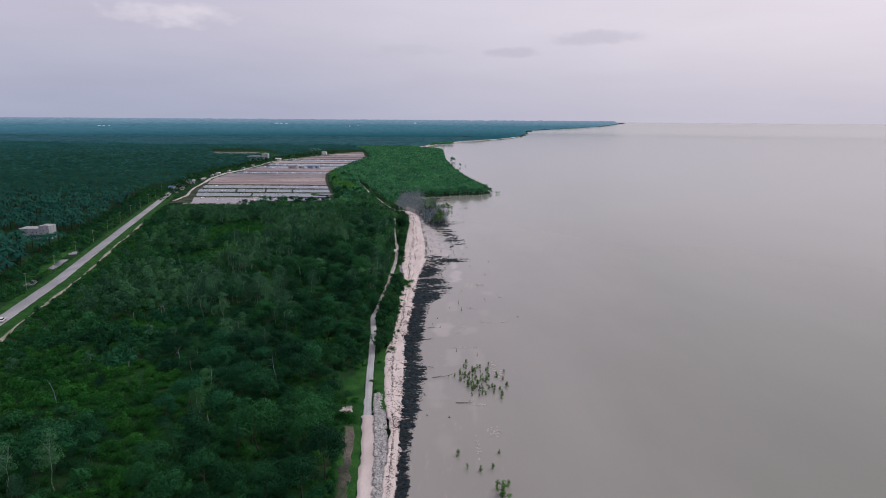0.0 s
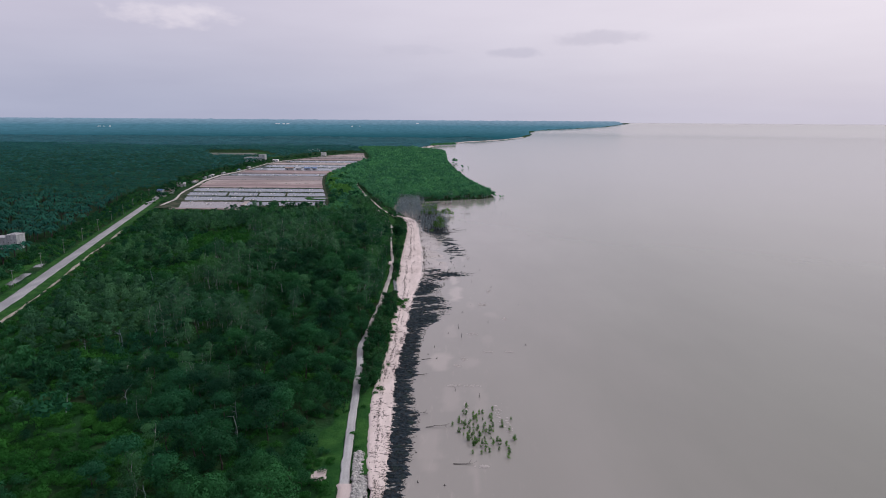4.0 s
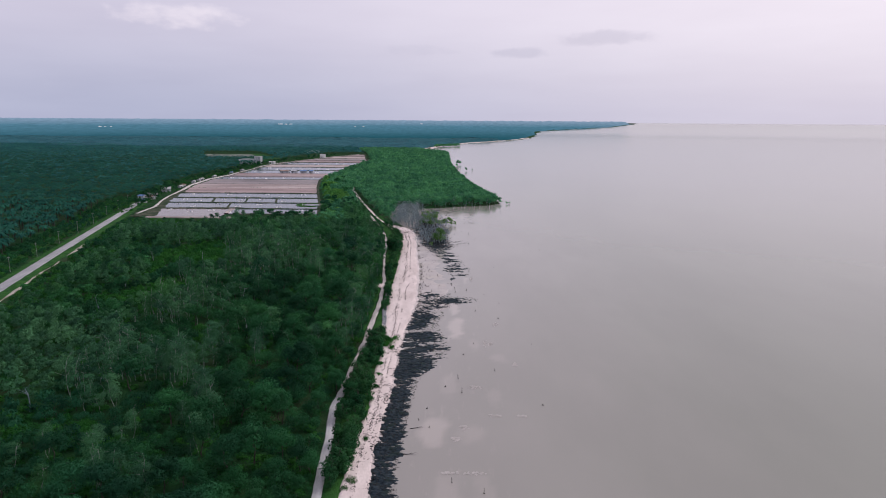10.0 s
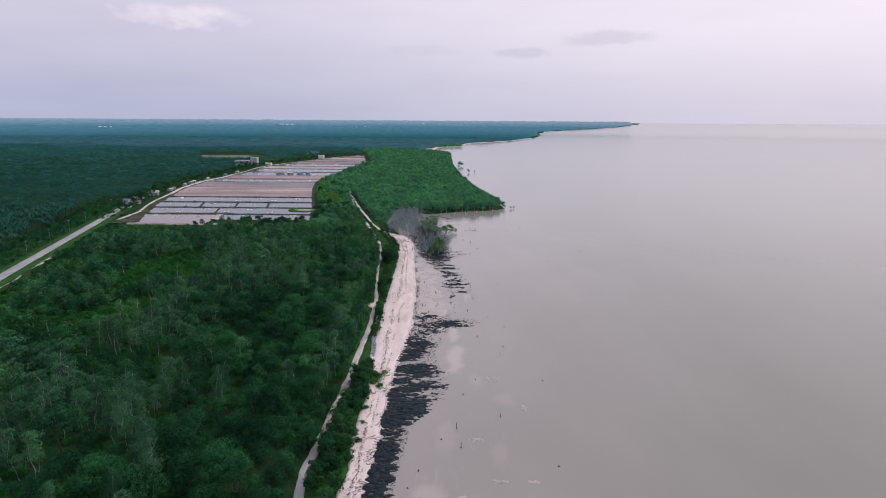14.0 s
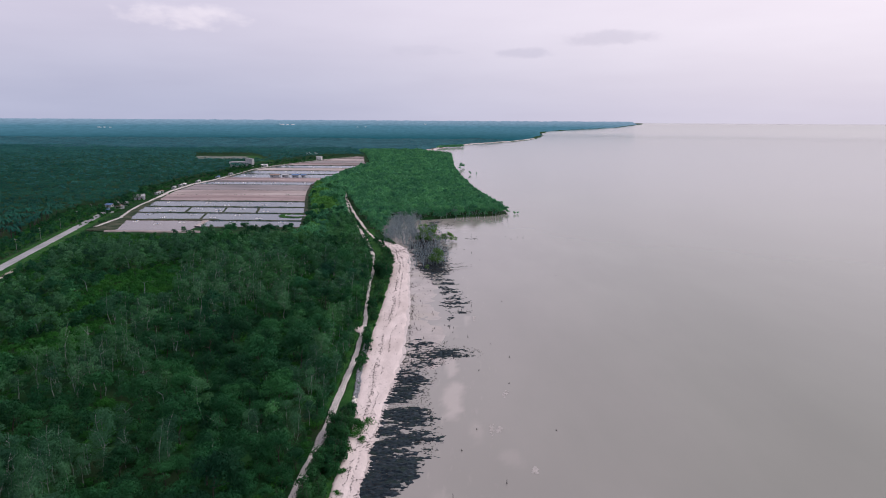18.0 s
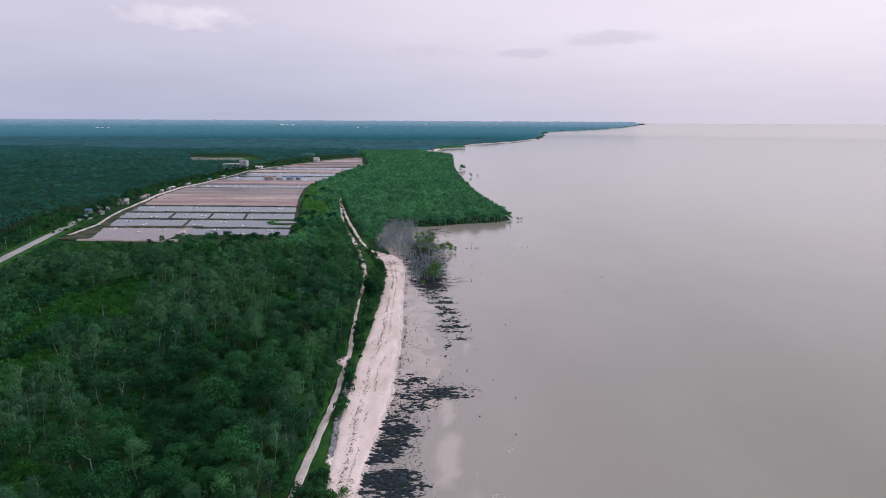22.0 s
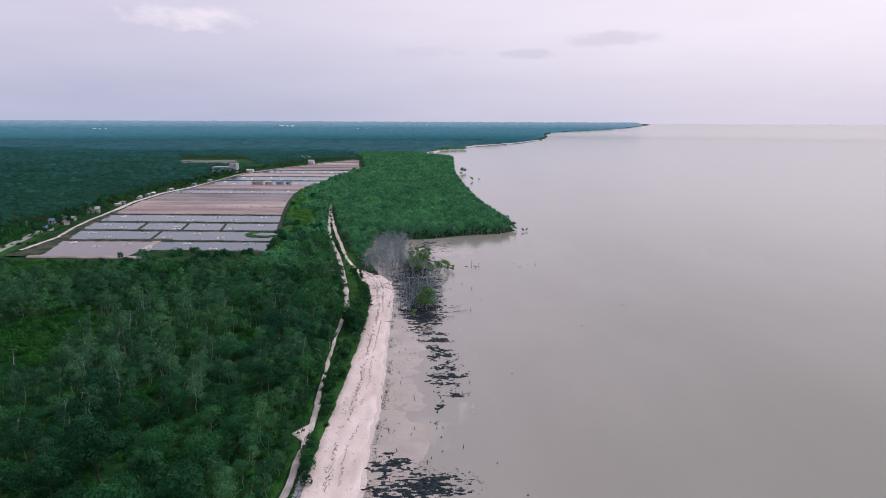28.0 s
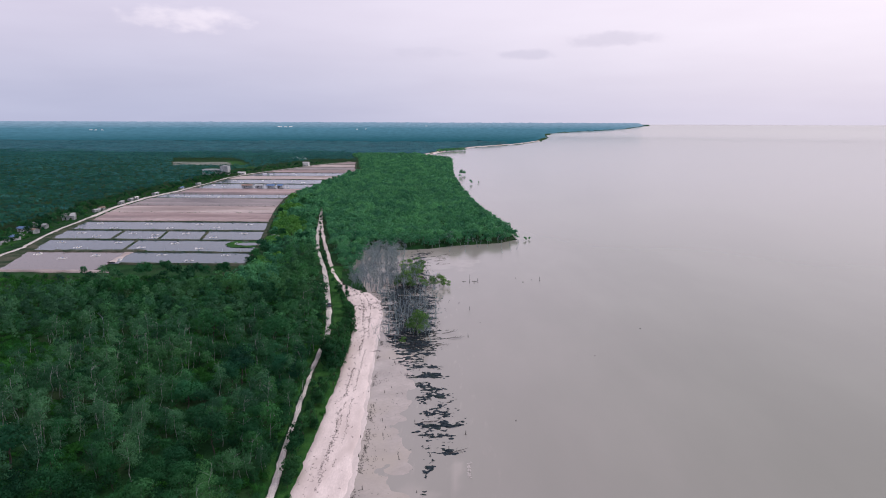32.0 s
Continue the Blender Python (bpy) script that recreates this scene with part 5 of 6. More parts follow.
for line_s, width, gap, piece in ((0.40, 0.020, 0.55, 7), (0.47, 0.014, 1.5, 5), (0.63, 0.008, 0.5, 3), (0.28, 0.04, 2.5, 4), (0.14, 0.09, 1.6, 3), (0.80, 0.02, 5.0, 3)):
    y = 120.0
    while y < 570:
        y += gap * r.uniform(0.4, 1.6)
        if wobble(y, line_s * 40, 6, 3) < -0.45:
            continue
        s = line_s + r.normal() * width + 0.045 * float(wobble(y, 0, 16))
        cx = SAND_L(y) + (SAND_R(y) - SAND_L(y)) * s
        z = float(beach_profile(np.array(s), cx, y)) + 0.02
        for _ in range(r.randint(1, piece + 1)):
            x, yy = cx + r.normal() * 0.13, y + r.normal() * 0.28
            ln, ang = r.uniform(0.12, 0.5), r.uniform(0, 6.3)
            rows.append((x, yy, z, x + ln * math.cos(ang), yy + ln * math.sin(ang), z + r.uniform(0, 0.08), 0.045, 0.02))
for k in range(1500):
    y = r.uniform(150, 308)
    s = 1.0 - abs(r.normal()) * 0.22 if k % 3 else r.uniform(0.0, 1.0)
    x = SAND_L(y) + (SAND_R(y) - SAND_L(y)) * s
    if not 0 < s < 1 or wobble(x, y, 5, 8) < 0.05:
        continue
    z = float(beach_profile(np.array(s), x, y)) + 0.02
    ln, ang = r.uniform(0.2, 0.9), r.normal() * 0.7
    rows.append((x, y, z, x + ln * math.cos(ang), y + ln * math.sin(ang), z + r.uniform(0, 0.12), 0.06, 0.03))
# a looser band of wrack on the wet sand's foot and the flat beyond
for k in range(1500):
    y = r.uniform(335, 486)
    x = SAND_R(y) + 1.4 + abs(r.normal()) * (0.7 if k % 3 else 5.0)
    if wobble(x, y, 7, 5) < 0.1:
        continue
    ln, ang = r.uniform(0.15, 0.6), r.uniform(0, 6.3)
    z = max(float(ground_height(x, y)), 0.0) + 0.05
    rows.append((x, y, z, x + ln * math.cos(ang), y + ln * math.sin(ang), z + r.uniform(0, 0.12), 0.05, 0.02))
tagged(new("drift_line", mesh_quads("drift_line", *sticks(rows), [M["drift"]])), "thin lines of dark twigs and drift on the sand", "driftwood", kind="stuff")


def log(x, y, ln, ang, rad, z=0.1, name="driftwood_log", label="dark weathered driftwood log lying on the shore"):
    v, q = limbs(r, ln, rad, 4, ln * 0.22, 0.3, 0.7, 1)
    lying = np.array((pose(0, 0, rad * 0.6, 0, 86, math.degrees(ang))).to_3x3())
    v = v * [0.6, 1, 1] @ lying.T
    v[:, 2] = np.maximum(v[:, 2], -0.1)
    ob = new(name, mesh_quads(name, v, q, [M["drift"]]))
    ob.location = (x, y, z)
    return tagged(ob, label, "driftwood", "driftwood logs")


for x, y, ln, ang in ((-17, 213, 5, 0.1), (-9, 195, 6, 0.05), (-3, 187, 6, 0.1), (4, 169, 4.5, -0.1), (-6, 235, 3, 0.3), (-7, 222, 3, 0), (-14, 168, 4, 1.1), (-3, 292, 4, 0.2), (-12, 262, 3, 0.2), (-15, 296, 3, 0.1),
                      (-11, 345, 3, 1.2), (2, 418, 6, 0.2), (10, 402, 5, 0.4), (-17, 392, 2, 1.3), (8, 486, 6, 0.2), (4, 480, 5, -0.3), (-20, 470, 5, 0.1), (-28, 505, 4, 0.6), (-2, 620, 7, 0.1), (-12, 640, 8, 0.0), (5, 640, 6, 0.2), (-22, 520, 4, 0.4), (-30, 548, 4, 0.2), (-24, 538, 3.5, 1.0), (-34, 552, 3, 0.5), (-8, 478, 5, 0.1), (-14, 486, 4, 0.3), (-2, 474, 5, 0.0), (6, 492, 5, 0.15), (-10, 604, 7, 0.05), (-4, 632, 8, 0.0), (14, 572, 4, 0.3), (19, 573, 3, -0.3)):
    log(x, y, ln, ang, 0.2, z=0.25 if x < -14 else 0.08)


def stump(x, y, h, spread):
    bm = bmesh.new()
    add_stick(bm, (0, 0, -0.3), (r.normal() * 0.1, r.normal() * 0.1, h), 0.10, 0.05)
    for k in range(5):
        ang = k * 1.26 + r.uniform(-0.3, 0.3)
        add_stick(bm, (0, 0, 0.16), (math.cos(ang) * spread * 0.6, math.sin(ang) * spread * 0.6, -0.15), 0.06, 0.03, 5)
    ob = part("stump", bm, M["drift"])
    ob.location = (x, y, 0)
    return tagged(ob, "dark rotten mangrove stump standing in the water", "stump", "stumps in the shallows")


STUMPS = [(17.8, 569, 4.6), (22, 570, 2.4), (20, 568, 1.6), (53.7, 575, 2.4), (50, 577, 0.8), (42, 580, 0.6), (45, 572, 0.5), (14.2, 412, 1.2), (10, 404, 1.0), (17, 523, 1.8), (16, 488, 1.6), (12, 372, 1.0), (-14, 362, 0.8), (-2, 399, 1.0),
          (21, 505, 0.4), (-7, 300, 0.6), (2, 160, 0.5), (-5, 174, 0.6), (7, 268, 1.7), (8, 258, 1.6), (19, 275, 1.0), (9, 289, 0.5), (-2, 247, 0.6), (-4, 240, 0.5), (-1, 236, 0.5), (13, 300, 0.5), (24, 330, 0.4), (31, 250, 0.4),
          (5, 210, 1.4), (12, 206, 1.2), (3, 262, 0.4), (26, 352, 0.5), (34, 300, 0.4), (-4, 161, 0.6), (-11, 381, 1.2), (-9, 386, 1.0), (-12, 400, 0.8), (-13, 352, 0.8), (60, 470, 0.3), (84, 500, 0.3), (15, 340, 0.6), (20, 365, 0.5), (28, 420, 0.4)]
for x, y, h in STUMPS:
    stump(x, y, h, r.uniform(0.4, 0.9))
for k in range(60):
    y = r.uniform(340, 480)
    stump(SHORE(y) + r.uniform(2, 22), y, r.uniform(0.3, 1.0), r.uniform(0.2, 0.5))

# pale scum and net scraps drifting in the shallows
for x, y, w, l in ((17, 196, 1.0, 5.5), (19, 188, 0.6, 6), (6, 230, 1.2, 1.6), (8, 236, 0.9, 2.5), (10, 214, 3.5, 0.8), (4, 214, 2.0, 0.7), (14, 152, 2.2, 2.5), (9, 145, 0.5, 5), (12, 262, 1.5, 1.2), (17, 243, 1.6, 0.6), (24, 243, 1.2, 0.5), (19, 300, 0.8, 1.5), (22, 322, 0.7, 2.0), (8, 200, 0.7, 3), (26, 280, 0.6, 1.8), (15, 396, 0.6, 4), (17, 300, 0.5, 3), (11, 168, 1.5, 0.6)):
    v, q = [], []
    for k in range(26):
        cx, cy = r.normal() * w * 0.5, r.normal() * l * 0.5
        s = r.uniform(0.12, 0.5)
        n = len(v)
        v += [(cx - s, cy, 0.0), (cx, cy - s, 0.03), (cx + s, cy, 0.0), (cx, cy + s, 0.04)]
        q.append((n, n + 1, n + 2, n + 3))
    ob = new("scum_patch", mesh_quads("scum_patch", v, q, [M["mud_pale"]]))
    ob.location = (x, y, 0.012)
    tagged(ob, "pale scum drifting on shallow water", "scum", "scum patches", kind="stuff")

# ---- stone revetment ----
bm = bmesh.new()
bmesh.ops.create_icosphere(bm, subdivisions=1, radius=0.5)
for v in bm.verts:
    v.co *= r.uniform(0.78, 1.15)
me_rock = bpy.data.meshes.new("boulder")
bm.to_mesh(me_rock)
bm.free()
me_rock.materials.append(M["rock"])
rv = np.array([v.co[:] for v in me_rock.vertices])
rf = np.array([p.vertices[:] for p in me_rock.polygons])
rf4 = np.concatenate([rf, rf[:, 2:3]], 1)


def rock_places(count, y0, y1, x_left, wide):
    out = []
    for k in range(count):
        y = r.uniform(y0, y1)
        s = r.uniform(0, 1)
        out.append((x_left(y) + wide * s, y, 1.72 - 1.1 * s, r.uniform(0.45, 1.15)))
    return out


def revetment(places, singles, label):
    t = thing("revetment", Matrix.Identity(4), label, "revetment", kind="structure")
    places.sort(key=lambda p: p[1])
    for x, y, z, s in places[:singles]:
        ob = new("boulder", me_rock)
        ob.parent = t
        ob.matrix_world = pose(x, y, z, r.uniform(0, 360), r.uniform(0, 360), r.uniform(0, 360)) @ Matrix.Diagonal((s, s * r.uniform(0.7, 1.2), s * 0.8, 1))
    vs, fs = [], []
    for k, (x, y, z, s) in enumerate(places[singles:]):
        m = np.array(Euler((r.uniform(0, 6), r.uniform(0, 6), r.uniform(0, 6))).to_matrix())
        vs.append((rv * s * r.uniform(0.7, 1.2, 3)) @ m.T + [x, y, z])
        fs.append(rf + k * len(rv))
    me = bpy.data.meshes.new("loose_stones")
    me.from_pydata(np.concatenate(vs).tolist(), [], np.concatenate(fs).tolist())
    me.materials.append(M["rock"])
    ob = new("loose_stones", me)
    ob.parent = t
    tagged(ob, kind="stuff")


revetment(rock_places(2100, 100, 172, lambda y: TRACK(y) + 1.9, 3.0), 280, "slope of grey broken stones under the sand road")
revetment(rock_places(900, 312, 362, lambda y: SAND_L(y) - 1.4, 2.2), 60, "scattered grey stones between track and beach")


# ---- shrimp ponds ----
LINES = list(LINES_OF_PONDS)


def dike(x0, y0, x1, y1, wide, tall, mat="dike"):
    """An earth bank with sloped sides and an uneven crown."""
    ln = math.hypot(x1 - x0, y1 - y0)
    n = max(3, int(ln / 5))
    ux, uy = (x1 - x0) / ln, (y1 - y0) / ln
    prof = ((-1.0, -0.3), (-0.5, 1.0), (0.5, 1.0), (1.0, -0.3))
    v = []
    for k in range(n + 1):
        f = k / n
        w = wide * (1 + 0.18 * r.normal())
        for s, h in prof:
            v.append((x0 + (x1 - x0) * f - uy * s * w, y0 + (y1 - y0) * f + ux * s * w, 1.2 + h * tall * (1 + 0.1 * r.normal())))
    i = np.arange(len(v)).reshape(n + 1, 4)
    q = np.stack([i[:-1, :-1], i[1:, :-1], i[1:, 1:], i[:-1, 1:]], -1).reshape(-1, 4)
    return tagged(new("dike", mesh_quads("dike", v, q, [M[mat]])), "earth dike between shrimp ponds with weedy edges", "dike", kind="structure")


def pond(y0, y1, f0, f1, mat, label):
    """The surface of one basin, between the side lines of the farm."""
    ys = np.linspace(y0, y1, 6)
    l, w = POND_L(ys) + 6, POND_R(ys) - POND_L(ys) - 9
    f = np.linspace(f0, f1, 13)
    gx = l[:, None] + w[:, None] * f[None]
    gy = np.repeat(ys[:, None], 13, 1)
    v = np.stack([gx, gy, np.full_like(gx, 1.55)], -1).reshape(-1, 3)
    i = np.arange(len(v)).reshape(6, 13)
    q = np.stack([i[:-1, :-1], i[:-1, 1:], i[1:, 1:], i[1:, :-1]], -1).reshape(-1, 4)
    return tagged(new("pond", mesh_quads("pond", v, q, [M[mat]])), label, "pond", kind="structure")


WET = "still grey-blue water of a shrimp pond"
DRY = "drained shrimp pond with pinkish dried mud"
FILL = ["pond", "pond", "pond", "pond", "pond_floor", "pond_pale", "pond_grey", "pond", "pond_floor", "pond", "pond", "pond_pale", "pond", "pond_floor", "pond_grey", "pond_pale", "pond_floor"]
DIVIDE = [(0.47,), (0.43,), (0.3, 0.52, 0.72), (), (), (), (), (), (), (), (), (), (), (), (), (), ()]
for y0, y1, fill, cuts in zip(LINES, LINES[1:], FILL, DIVIDE):
    marks = (0.0, *cuts, 1.0)
    for k, (f0, f1) in enumerate(zip(marks, marks[1:])):
        mat = "pond_brown" if y0 == 600 and k == 0 else fill
        pond(y0 if (y0, k) != (600, 0) else 582, y1, f0, f1, mat, DRY if mat in ("pond_floor", "pond_pale", "pond_grey") else "brown water of a shrimp pond" if mat == "pond_brown" else WET)
        if k:
            ya, yb = y0 + 2, y1 - 2
            xa, xb = (float(POND_L(t) + 6 + (POND_R(t) - POND_L(t) - 9) * f0) for t in (ya, yb))
            dike(xa, ya, xb, yb, 1.3 if y0 != 600 else 3.0, 0.75, "weed_dike" if y0 != 600 else "pond_pale")
for k, y in enumerate(LINES):
    dry = 790 < y < 1000
    dike(float(POND_L(y)) + 4 if k else -177.0, y, float(POND_R(y)) - 1, y, 1.9 if k % 3 else 2.3, 0.55 if dry else 0.85, "pond_floor" if dry and y != 903 else "weed_dike" if y < 790 or k % 3 == 1 else "dike")
dike(-240, 581, -172, 581, 1.8, 0.9, "pond_pale")
dike(-236, 633.5, -180, 635, 4.2, 0.8, "weed_dike")
for a, b in zip(LINES, LINES[1:]):
    dike(float(POND_R(a)) - 2, a, float(POND_R(b)) - 2, b, 1.8, 0.8, "weed_dike")
    if b > 1000:
        dike(float(POND_L(a)) + 4, a, float(POND_L(b)) + 4, b, 2.2, 0.9)
tagged(ribbon("track", lambda y: POND_L(y) - 0.4, lambda y: POND_L(y) + 3.0, 596, 1495, 5, lambda s, x, y: 2.15 + np.where((s < 0.01) | (s > 0.99), -0.7, 0), M["dirt"], 6, 0.5),
       "pale dirt road along the shrimp ponds", "track", kind="structure")
tagged(sheet("grass_verge", lines((-138, -112, 2)), lines((641, 676, 2)), lambda x, y: 1.75 + 0.2 * wobble(x, y, 5), M["grass"], keep=lambda x, y, z: np.hypot((x + 125) / 13, (y - 660) / 14) < 1), "weedy green corner between ponds", "grass", kind="structure")
pool = sheet("pond", lines((-132, -114, 1)), lines((650, 664, 1)), lambda x, y: 2.02 + 0 * x, M["pond"], keep=lambda x, y, z: np.hypot((x + 123) / 8, (y - 657) / 5) < 1)
tagged(pool, "small round pool in a weedy corner", "pond", kind="structure")

tagged(ribbon("grass_verge", lambda y: POND_L(y) + 2.6, lambda y: POND_L(y) + 6.5 + np.interp(y, [580, 600, 632, 660, 700, 760], [17, 13, 5, 4, 2.5, 1.0]) + 0.8 * wobble(y, y * 0, 9), 580, 770, 2.0,
              lambda s, x, y: 2.05 - 0.62 * s ** 2 + 0.06 * wobble(x, y, 4), M["weed_dike"], 6, 0.5), "weedy green bank between pond road and water", "grass", kind="structure")
# bamboo net posts along the dikes
post = thing("net_post", pose(-200, 671, 1.9), "thin grey bamboo post on a pond dike", "post", "net posts along the dikes")
part("pole", add_stick(bmesh.new(), (0, 0, -0.2), (0.05, 0, 2.2), 0.07, 0.05, 5), M["dead"], post)
for y in (632, 671, 708, 748, 797, 841, 903):
    for k in range(12):
        f = (k + r.uniform(0.2, 0.8)) / 12
        x = float(POND_L(y)) + 10 + (float(POND_R(y)) - float(POND_L(y)) - 16) * f
        copy_thing(post, pose(x, y + r.uniform(-0.5, 0.5), 1.9, r.normal() * 3, r.normal() * 3, r.uniform(0, 360)))

# floating paddle aerators, each with its foam
bm_float = add_box(box(-0.7, 0, 0.0, 0.35, 1.9, 0.22, 0.06), 0.7, 0, 0.0, 0.35, 1.9, 0.22, 0.06)
aerator = thing("paddle_aerator", pose(-200, 690, 1.56), "white floating paddle aerator churning foam on a pond", "aerator", "aerators on the ponds")
part("float", bm_float, M["white"], aerator)
part("frame", add_box(box(0, 0, 0.2, 1.7, 0.12, 0.1), 0, 0.5, 0.2, 1.7, 0.12, 0.1), M["steel"], aerator)
part("motor", box(0, 0.2, 0.28, 0.4, 0.6, 0.4, 0.05), M["blue"], aerator)
for sx in (-1.25, 1.25):
    bm = bmesh.new()
    hub = [bm.verts.new((sx - 0.25, 0, 0.25)), bm.verts.new((sx + 0.25, 0, 0.25))]
    for k in range(12):
        ang = k * math.tau / 12
        rim = [bm.verts.new((sx + dx, 0.45 * math.cos(ang), 0.25 + 0.45 * math.sin(ang))) for dx in (0.25, -0.25)]
        bm.faces.new((hub[0], hub[1], *rim))
    part("paddle_wheel", bm, M["white"], aerator)
v, q = [], []
for k in range(22):
    cx, cy = r.choice((-1.5, 1.5)) + r.normal() * 0.5, r.normal() * 0.9
    s = r.uniform(0.3, 0.7)
    n = len(v)
    top = r.uniform(0.12, 0.5)
    v += [(cx - s, cy, 0.02), (cx - s * 0.3, cy + s * 0.3, top), (cx + s, cy, 0.02), (cx, cy - s * 0.5, 0.04)]
    q.append((n, n + 1, n + 2, n + 3))
foam_me = mesh_quads("foam", v, q, [M["foam"]])
foam = new("foam", foam_me)
foam.parent = aerator
tagged(foam, kind="stuff")
wet_rows = [k for k, f in enumerate(FILL) if f == "pond"]
for k in wet_rows:
    y0, y1 = LINES[k], LINES[k + 1]
    for j in range(7):
        y = y0 + (y1 - y0) * (0.3 if j % 2 else 0.7) + r.normal() * 1.5
        f = (j + r.uniform(0.35, 0.65)) / 7
        x = float(POND_L(y)) + 10 + (float(POND_R(y)) - float(POND_L(y)) - 18) * f
        copy_thing(aerator, pose(x, y, 1.56, 0, 0, r.choice((0, 0, 20, -25, 90))))


# ---- buildings ----
def house(name, x, y, turn, wide, deep, tall, wall, roof, label, pitch=0.18, door=True, windows=2, z=1.3, eave=0.5, category="building"):
    """A block with a pitched sheet roof, door and window openings with frames."""
    t = thing(name, pose(x, y, z, 0, 0, turn), label, category)
    part("wall", box(0, 0, 0, wide, deep, tall, 0.03), M[wall], t)
    bm = bmesh.new()
    rise = deep * pitch
    for sgn in (-1, 1):
        a, b = (wide / 2 + eave), (deep / 2 + eave)
        p = [Vector((-a, sgn * b, tall - eave * pitch * 2 * 0.5)), Vector((a, sgn * b, tall - eave * pitch)), Vector((a, 0, tall + rise)), Vector((-a, 0, tall + rise))]
        lo = [bm.verts.new(c + Vector((0, 0, 0.03))) for c in p]
        hi = [bm.verts.new(c + Vector((0, 0, 0.16))) for c in p]
        bm.faces.new(hi)
        bm.faces.new(lo[::-1])
        for k in range(4):
            bm.faces.new((lo[k], lo[(k + 1) % 4], hi[(k + 1) % 4], hi[k]))
    part("roof", bm, M[roof], t)
    bm = bmesh.new()
    for sx in (-1, 1):
        v3 = [bm.verts.new((sx * (wide / 2 - 0.02), yy, zz)) for yy, zz in ((-deep / 2, tall), (deep / 2, tall), (0, tall + rise))]
        bm.faces.new(v3)
    part("gable", bm, M[wall], t)
    if door:
        part("door", box(-wide * 0.2, -deep / 2 - 0.03, 0, 1.0, 0.08, 2.05, 0.02), M["dark"], t)
    for k in range(windows):
        wx = -wide / 2 + wide * (k + 0.7) / (windows + 0.4)
        w = part("window", box(wx, -deep / 2 - 0.02, 1.1, 1.1, 0.06, 1.0), M["dark"], t)
        part("window_frame", add_box(box(wx, -deep / 2 - 0.05, 1.02, 1.3, 0.06, 0.09), wx, -deep / 2 - 0.05, 2.1, 1.3, 0.06, 0.09), M["white"], w)
    return t


def tower_house(x, y, turn, long, wide, deep, tall, low, label, z=1.2):
    """A windowless concrete bird house: a long low block and a taller tower with small openings."""
    t = thing("bird_house", pose(x, y, z, 0, 0, turn), label, "building")
    tower = part("tower", box(0, 0, 0, wide, deep, tall, 0.04), M["concrete"], t)
    part("tower_roof", add_box(box(0, 0, tall, wide + 0.5, deep + 0.5, 0.25, 0.04), 0, 0, tall + 0.25, wide * 0.5, deep * 0.5, 0.5, 0.04), M["roof"], t)
    part("block", box(-wide / 2 - long / 2 + 0.1, 0.3, 0, long, deep * 0.9, low, 0.04), M["concrete"], t)
    part("block_roof", add_box(box(-wide / 2 - long / 2, 0.3, low, long + 0.8, deep * 0.9 + 0.8, 0.22, 0.03), -wide / 2 - long / 2, 0.3, low + 0.22, long + 0.3, deep * 0.9 - 1.5, 0.5, 0.0, 0.8), M["roof"], t, "pale roof sheet")
    for k in range(3):
        part("opening", box(-wide * 0.3 + k * wide * 0.3, -deep / 2 - 0.02, tall * (0.45 + 0.2 * (k % 2)), 0.6, 0.06, 0.5), M["dark"], t)
    for k in range(4):
        part("vent", box(-wide / 2 - long * (0.15 + k * 0.23), -deep * 0.45 + 0.3 - 0.02, low * 0.62, 0.7, 0.06, 0.45), M["dark"], t)
    part("ledge", box(-wide / 2 - long / 2, -deep * 0.45 + 0.24, low * 0.5, long, 0.16, 0.14), M["concrete"], t)
    return t


tower_house(-259, 408, 0, 13, 6.5, 8, 8.6, 6.8, "windowless grey concrete bird house with tower among palms")
tower_house(-331, 1186, 0, 27, 11, 11, 13.0, 8.0, "tall grey concrete bird house beside the ponds")
house("farm_house", -257, 1376, 0, 10, 8, 6, "white", "roof", "white two-storey farm house at the far ponds", windows=3)
house("shed", -318, 1575, 0, 26, 9, 3.4, "white", "roof", "long low white shed behind the ponds", windows=4, category="shed")
house("shed", -310, 1196, 0, 10, 6, 3.0, "white", "white", "small white shed beside the ponds", category="shed")
house("hut", -302, 757, 20, 9, 7, 3.4, "concrete", "roof", "wooden hut with a grey sheet roof by the pond road", pitch=0.28, category="hut")
for x, y, w, roof in ((-288, 714, 7, "roof"), (-293, 701, 6, "blue"), (-281, 694, 6, "rust"), (-297, 722, 5, "roof"), (-276, 668, 4, "blue")):
    house("hut", x - 8, y, r.uniform(-20, 30), w, 5, 2.7, "concrete", roof, "small pond hut with a %s sheet roof" % {"roof": "grey", "blue": "blue", "rust": "rusty"}[roof], windows=1, category="hut")
for y, w, roof in ((802, 9, "roof"), (816, 6, "rust"), (858, 13, "roof"), (880, 7, "roof"), (893, 6, "white"), (931, 14, "roof"), (990, 10, "blue"), (1040, 8, "roof")):
    house("hut", float(POND_L(y)) - 6, y, r.uniform(60, 110), w * 0.75, 3.4, 1.9, "concrete", roof, "small pond hut beside the dirt road", windows=1, category="hut")
house("hut", -111, 679, 40, 5, 4, 2.6, "white", "white", "small white pond hut at the weedy corner", windows=1, category="hut")
for x, w, roof in ((-238, 12, "rust"), (-224, 8, "roof"), (-210, 9, "blue"), (-199, 6, "blue")):
    house("shed", x, 1003, 0, w, 6, 2.8, "concrete", roof, "open pond shed with a sheet roof on a dike", windows=1, z=2.0, category="shed")
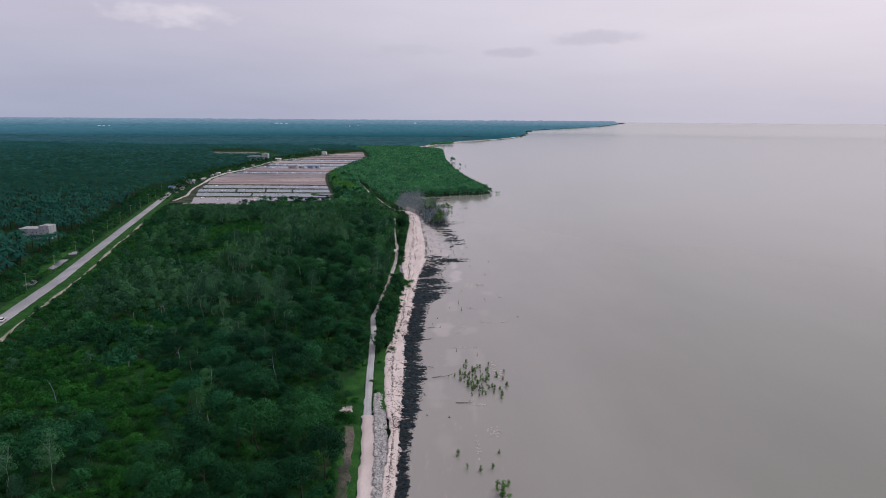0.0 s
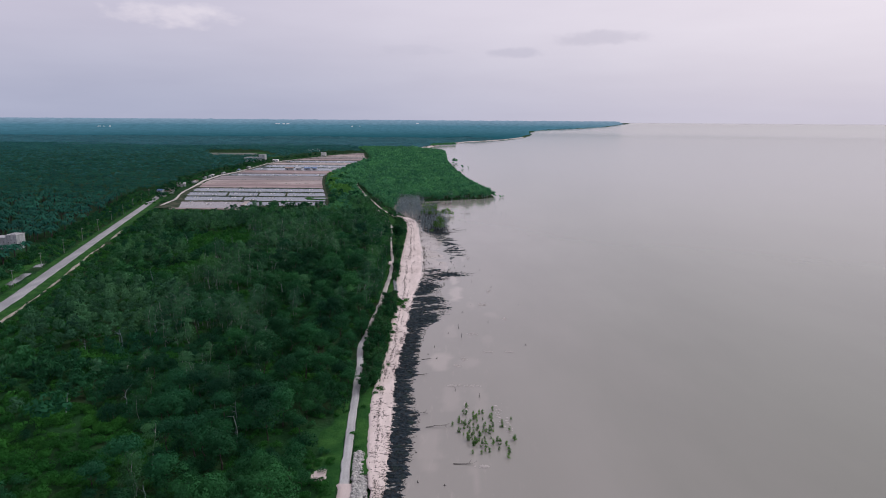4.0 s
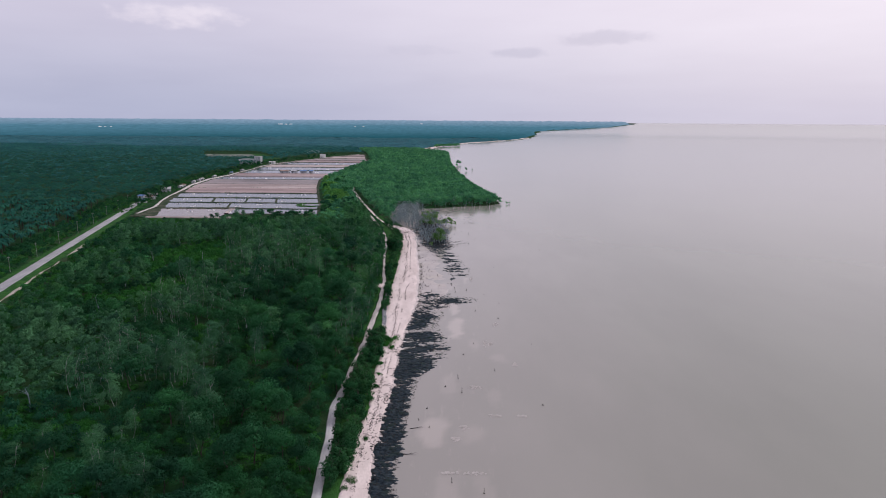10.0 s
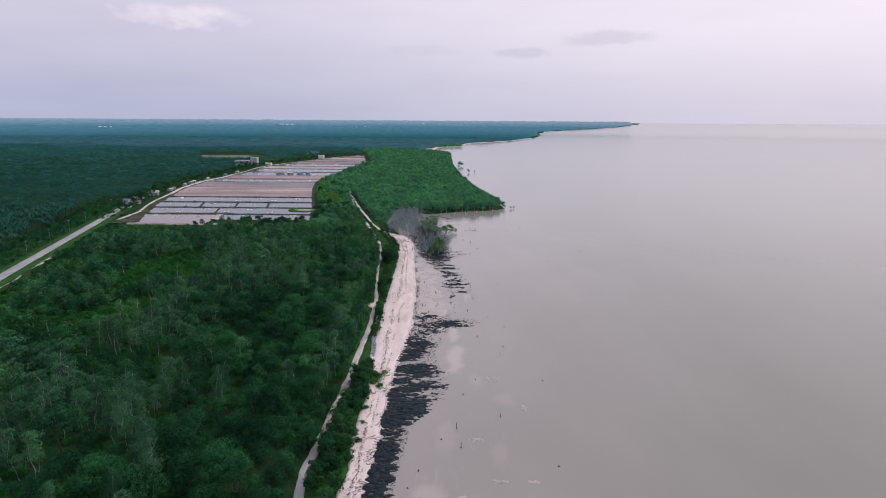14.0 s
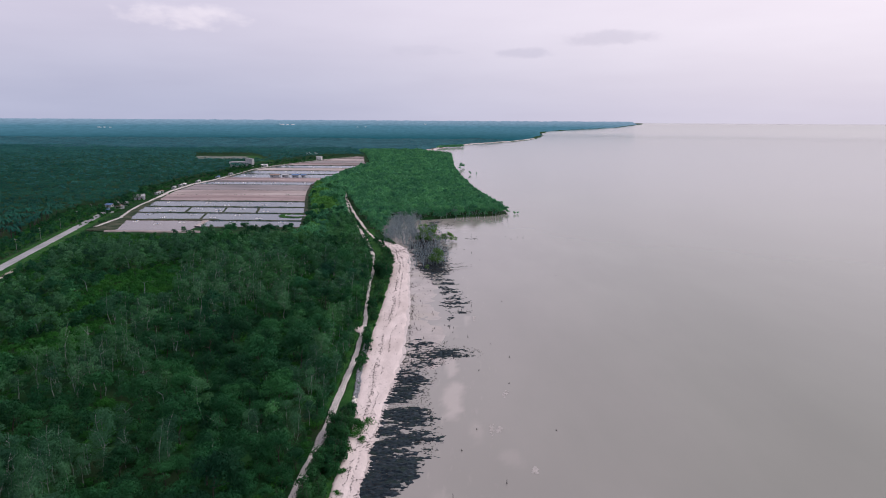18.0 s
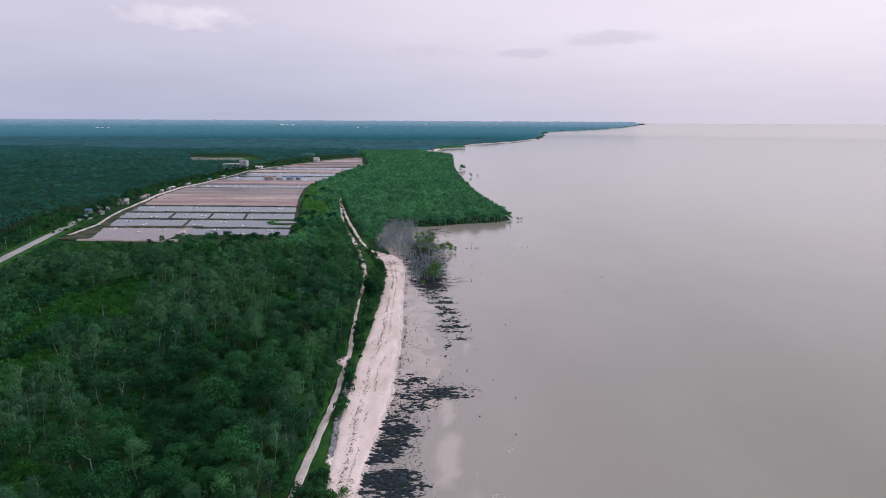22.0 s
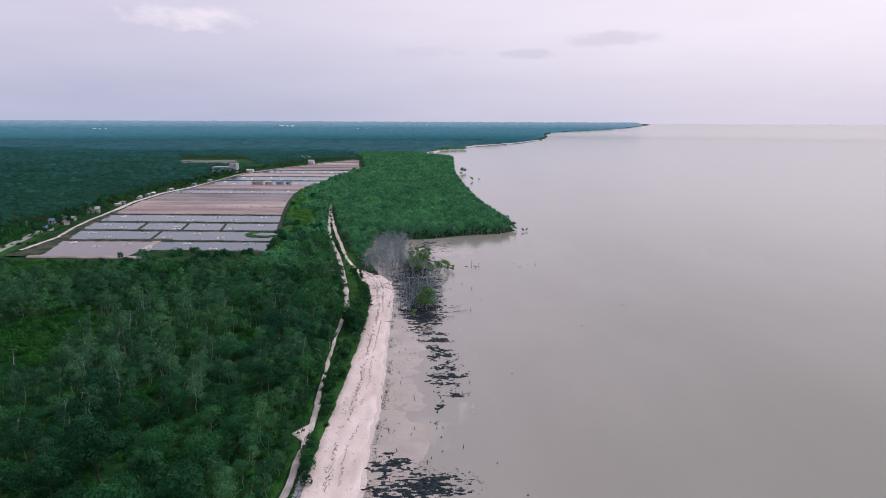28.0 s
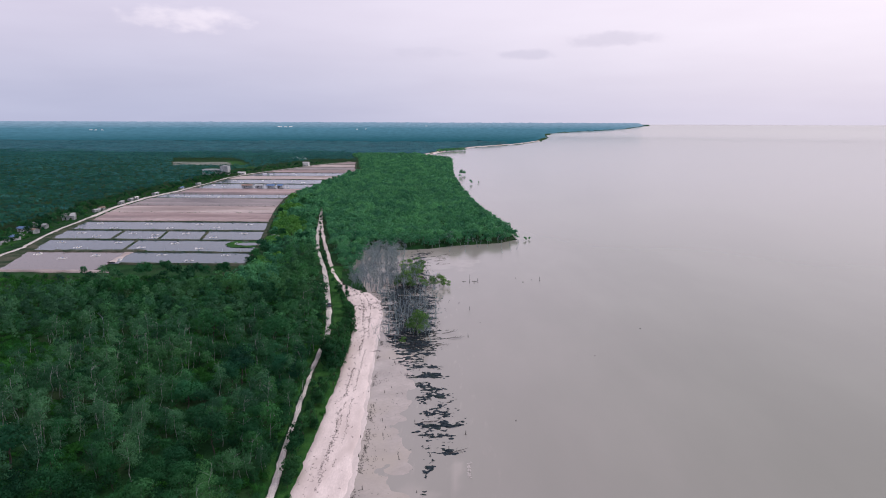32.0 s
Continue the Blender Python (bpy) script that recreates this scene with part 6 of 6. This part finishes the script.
for x, y, w in ((-1970, 3680, 16), (-1945, 3684, 9), (-1920, 3700, 8), (-1126, 4330, 26), (-1090, 4332, 14), (-1060, 4340, 20), (-609, 4180, 8), (-560, 4200, 7), (-204, 4560, 16)):
    house("distant_building", x, y, 0, w, 12, 6, "white", "white", "pale building far away in the haze", windows=0, door=False, z=float(distance_rise(x, y)) + 4)


# ---- road furniture and vehicles ----
def pole(x, y, tall):
    t = thing("utility_pole", pose(x, y, 1.4), "grey concrete utility pole beside the road", "pole", "utility poles along the road")
    part("post", add_stick(bmesh.new(), (0, 0, -0.2), (0, 0, tall), 0.13, 0.08, 8), M["bark_pale"], t)
    part("crossarm", box(0, 0, tall - 0.6, 1.6, 0.12, 0.12), M["steel"], t)
    for sx in (-0.7, 0, 0.7):
        part("insulator", add_stick(bmesh.new(), (sx, 0, tall - 0.48), (sx, 0, tall - 0.28), 0.05, 0.03, 6), M["white"], t)


for y in range(130, 700, 38):
    pole(float(ROAD(y)) - 8.2, y, 8.0)


def car(name, x, y, z, turn, paint, label):
    t = thing(name, pose(x, y, z, 0, 0, turn), label, "car")
    body = box(0, 0, 0.32, 1.72, 4.2, 0.55, 0.12)
    part("body", body, M[paint], t)
    part("cabin", box(0, -0.2, 0.85, 1.56, 2.3, 0.55, 0.08, 0.8), M["glass"], t, "dark glazed cabin")
    part("roof", box(0, -0.2, 1.38, 1.26, 1.7, 0.08, 0.03), M[paint], t)
    for sx in (-0.8, 0.8):
        for sy in (-1.3, 1.3):
            w = part("wheel", add_stick(bmesh.new(), (sx - 0.1, sy, 0.32), (sx + 0.1, sy, 0.32), 0.32, 0.32, 12), M["tyre"], t)
            part("rim", add_stick(bmesh.new(), (sx - 0.11, sy, 0.32), (sx + 0.11, sy, 0.32), 0.18, 0.18, 8), M["steel"], w)
    for sx in (-0.6, 0.6):
        part("headlight", box(sx, 2.08, 0.6, 0.35, 0.08, 0.16, 0.02), M["white"], t)
        part("tail_light", box(sx, -2.09, 0.62, 0.3, 0.06, 0.16, 0.02), M["rust"], t)


car("car", float(ROAD(235)) + 1.4, 235, 1.6, 15, "car_white", "white saloon car on the paved road")
car("car", float(TRACK(522)) + 0.3, 522, 1.42, 14, "car_blue", "dark slate car on the gravel track")
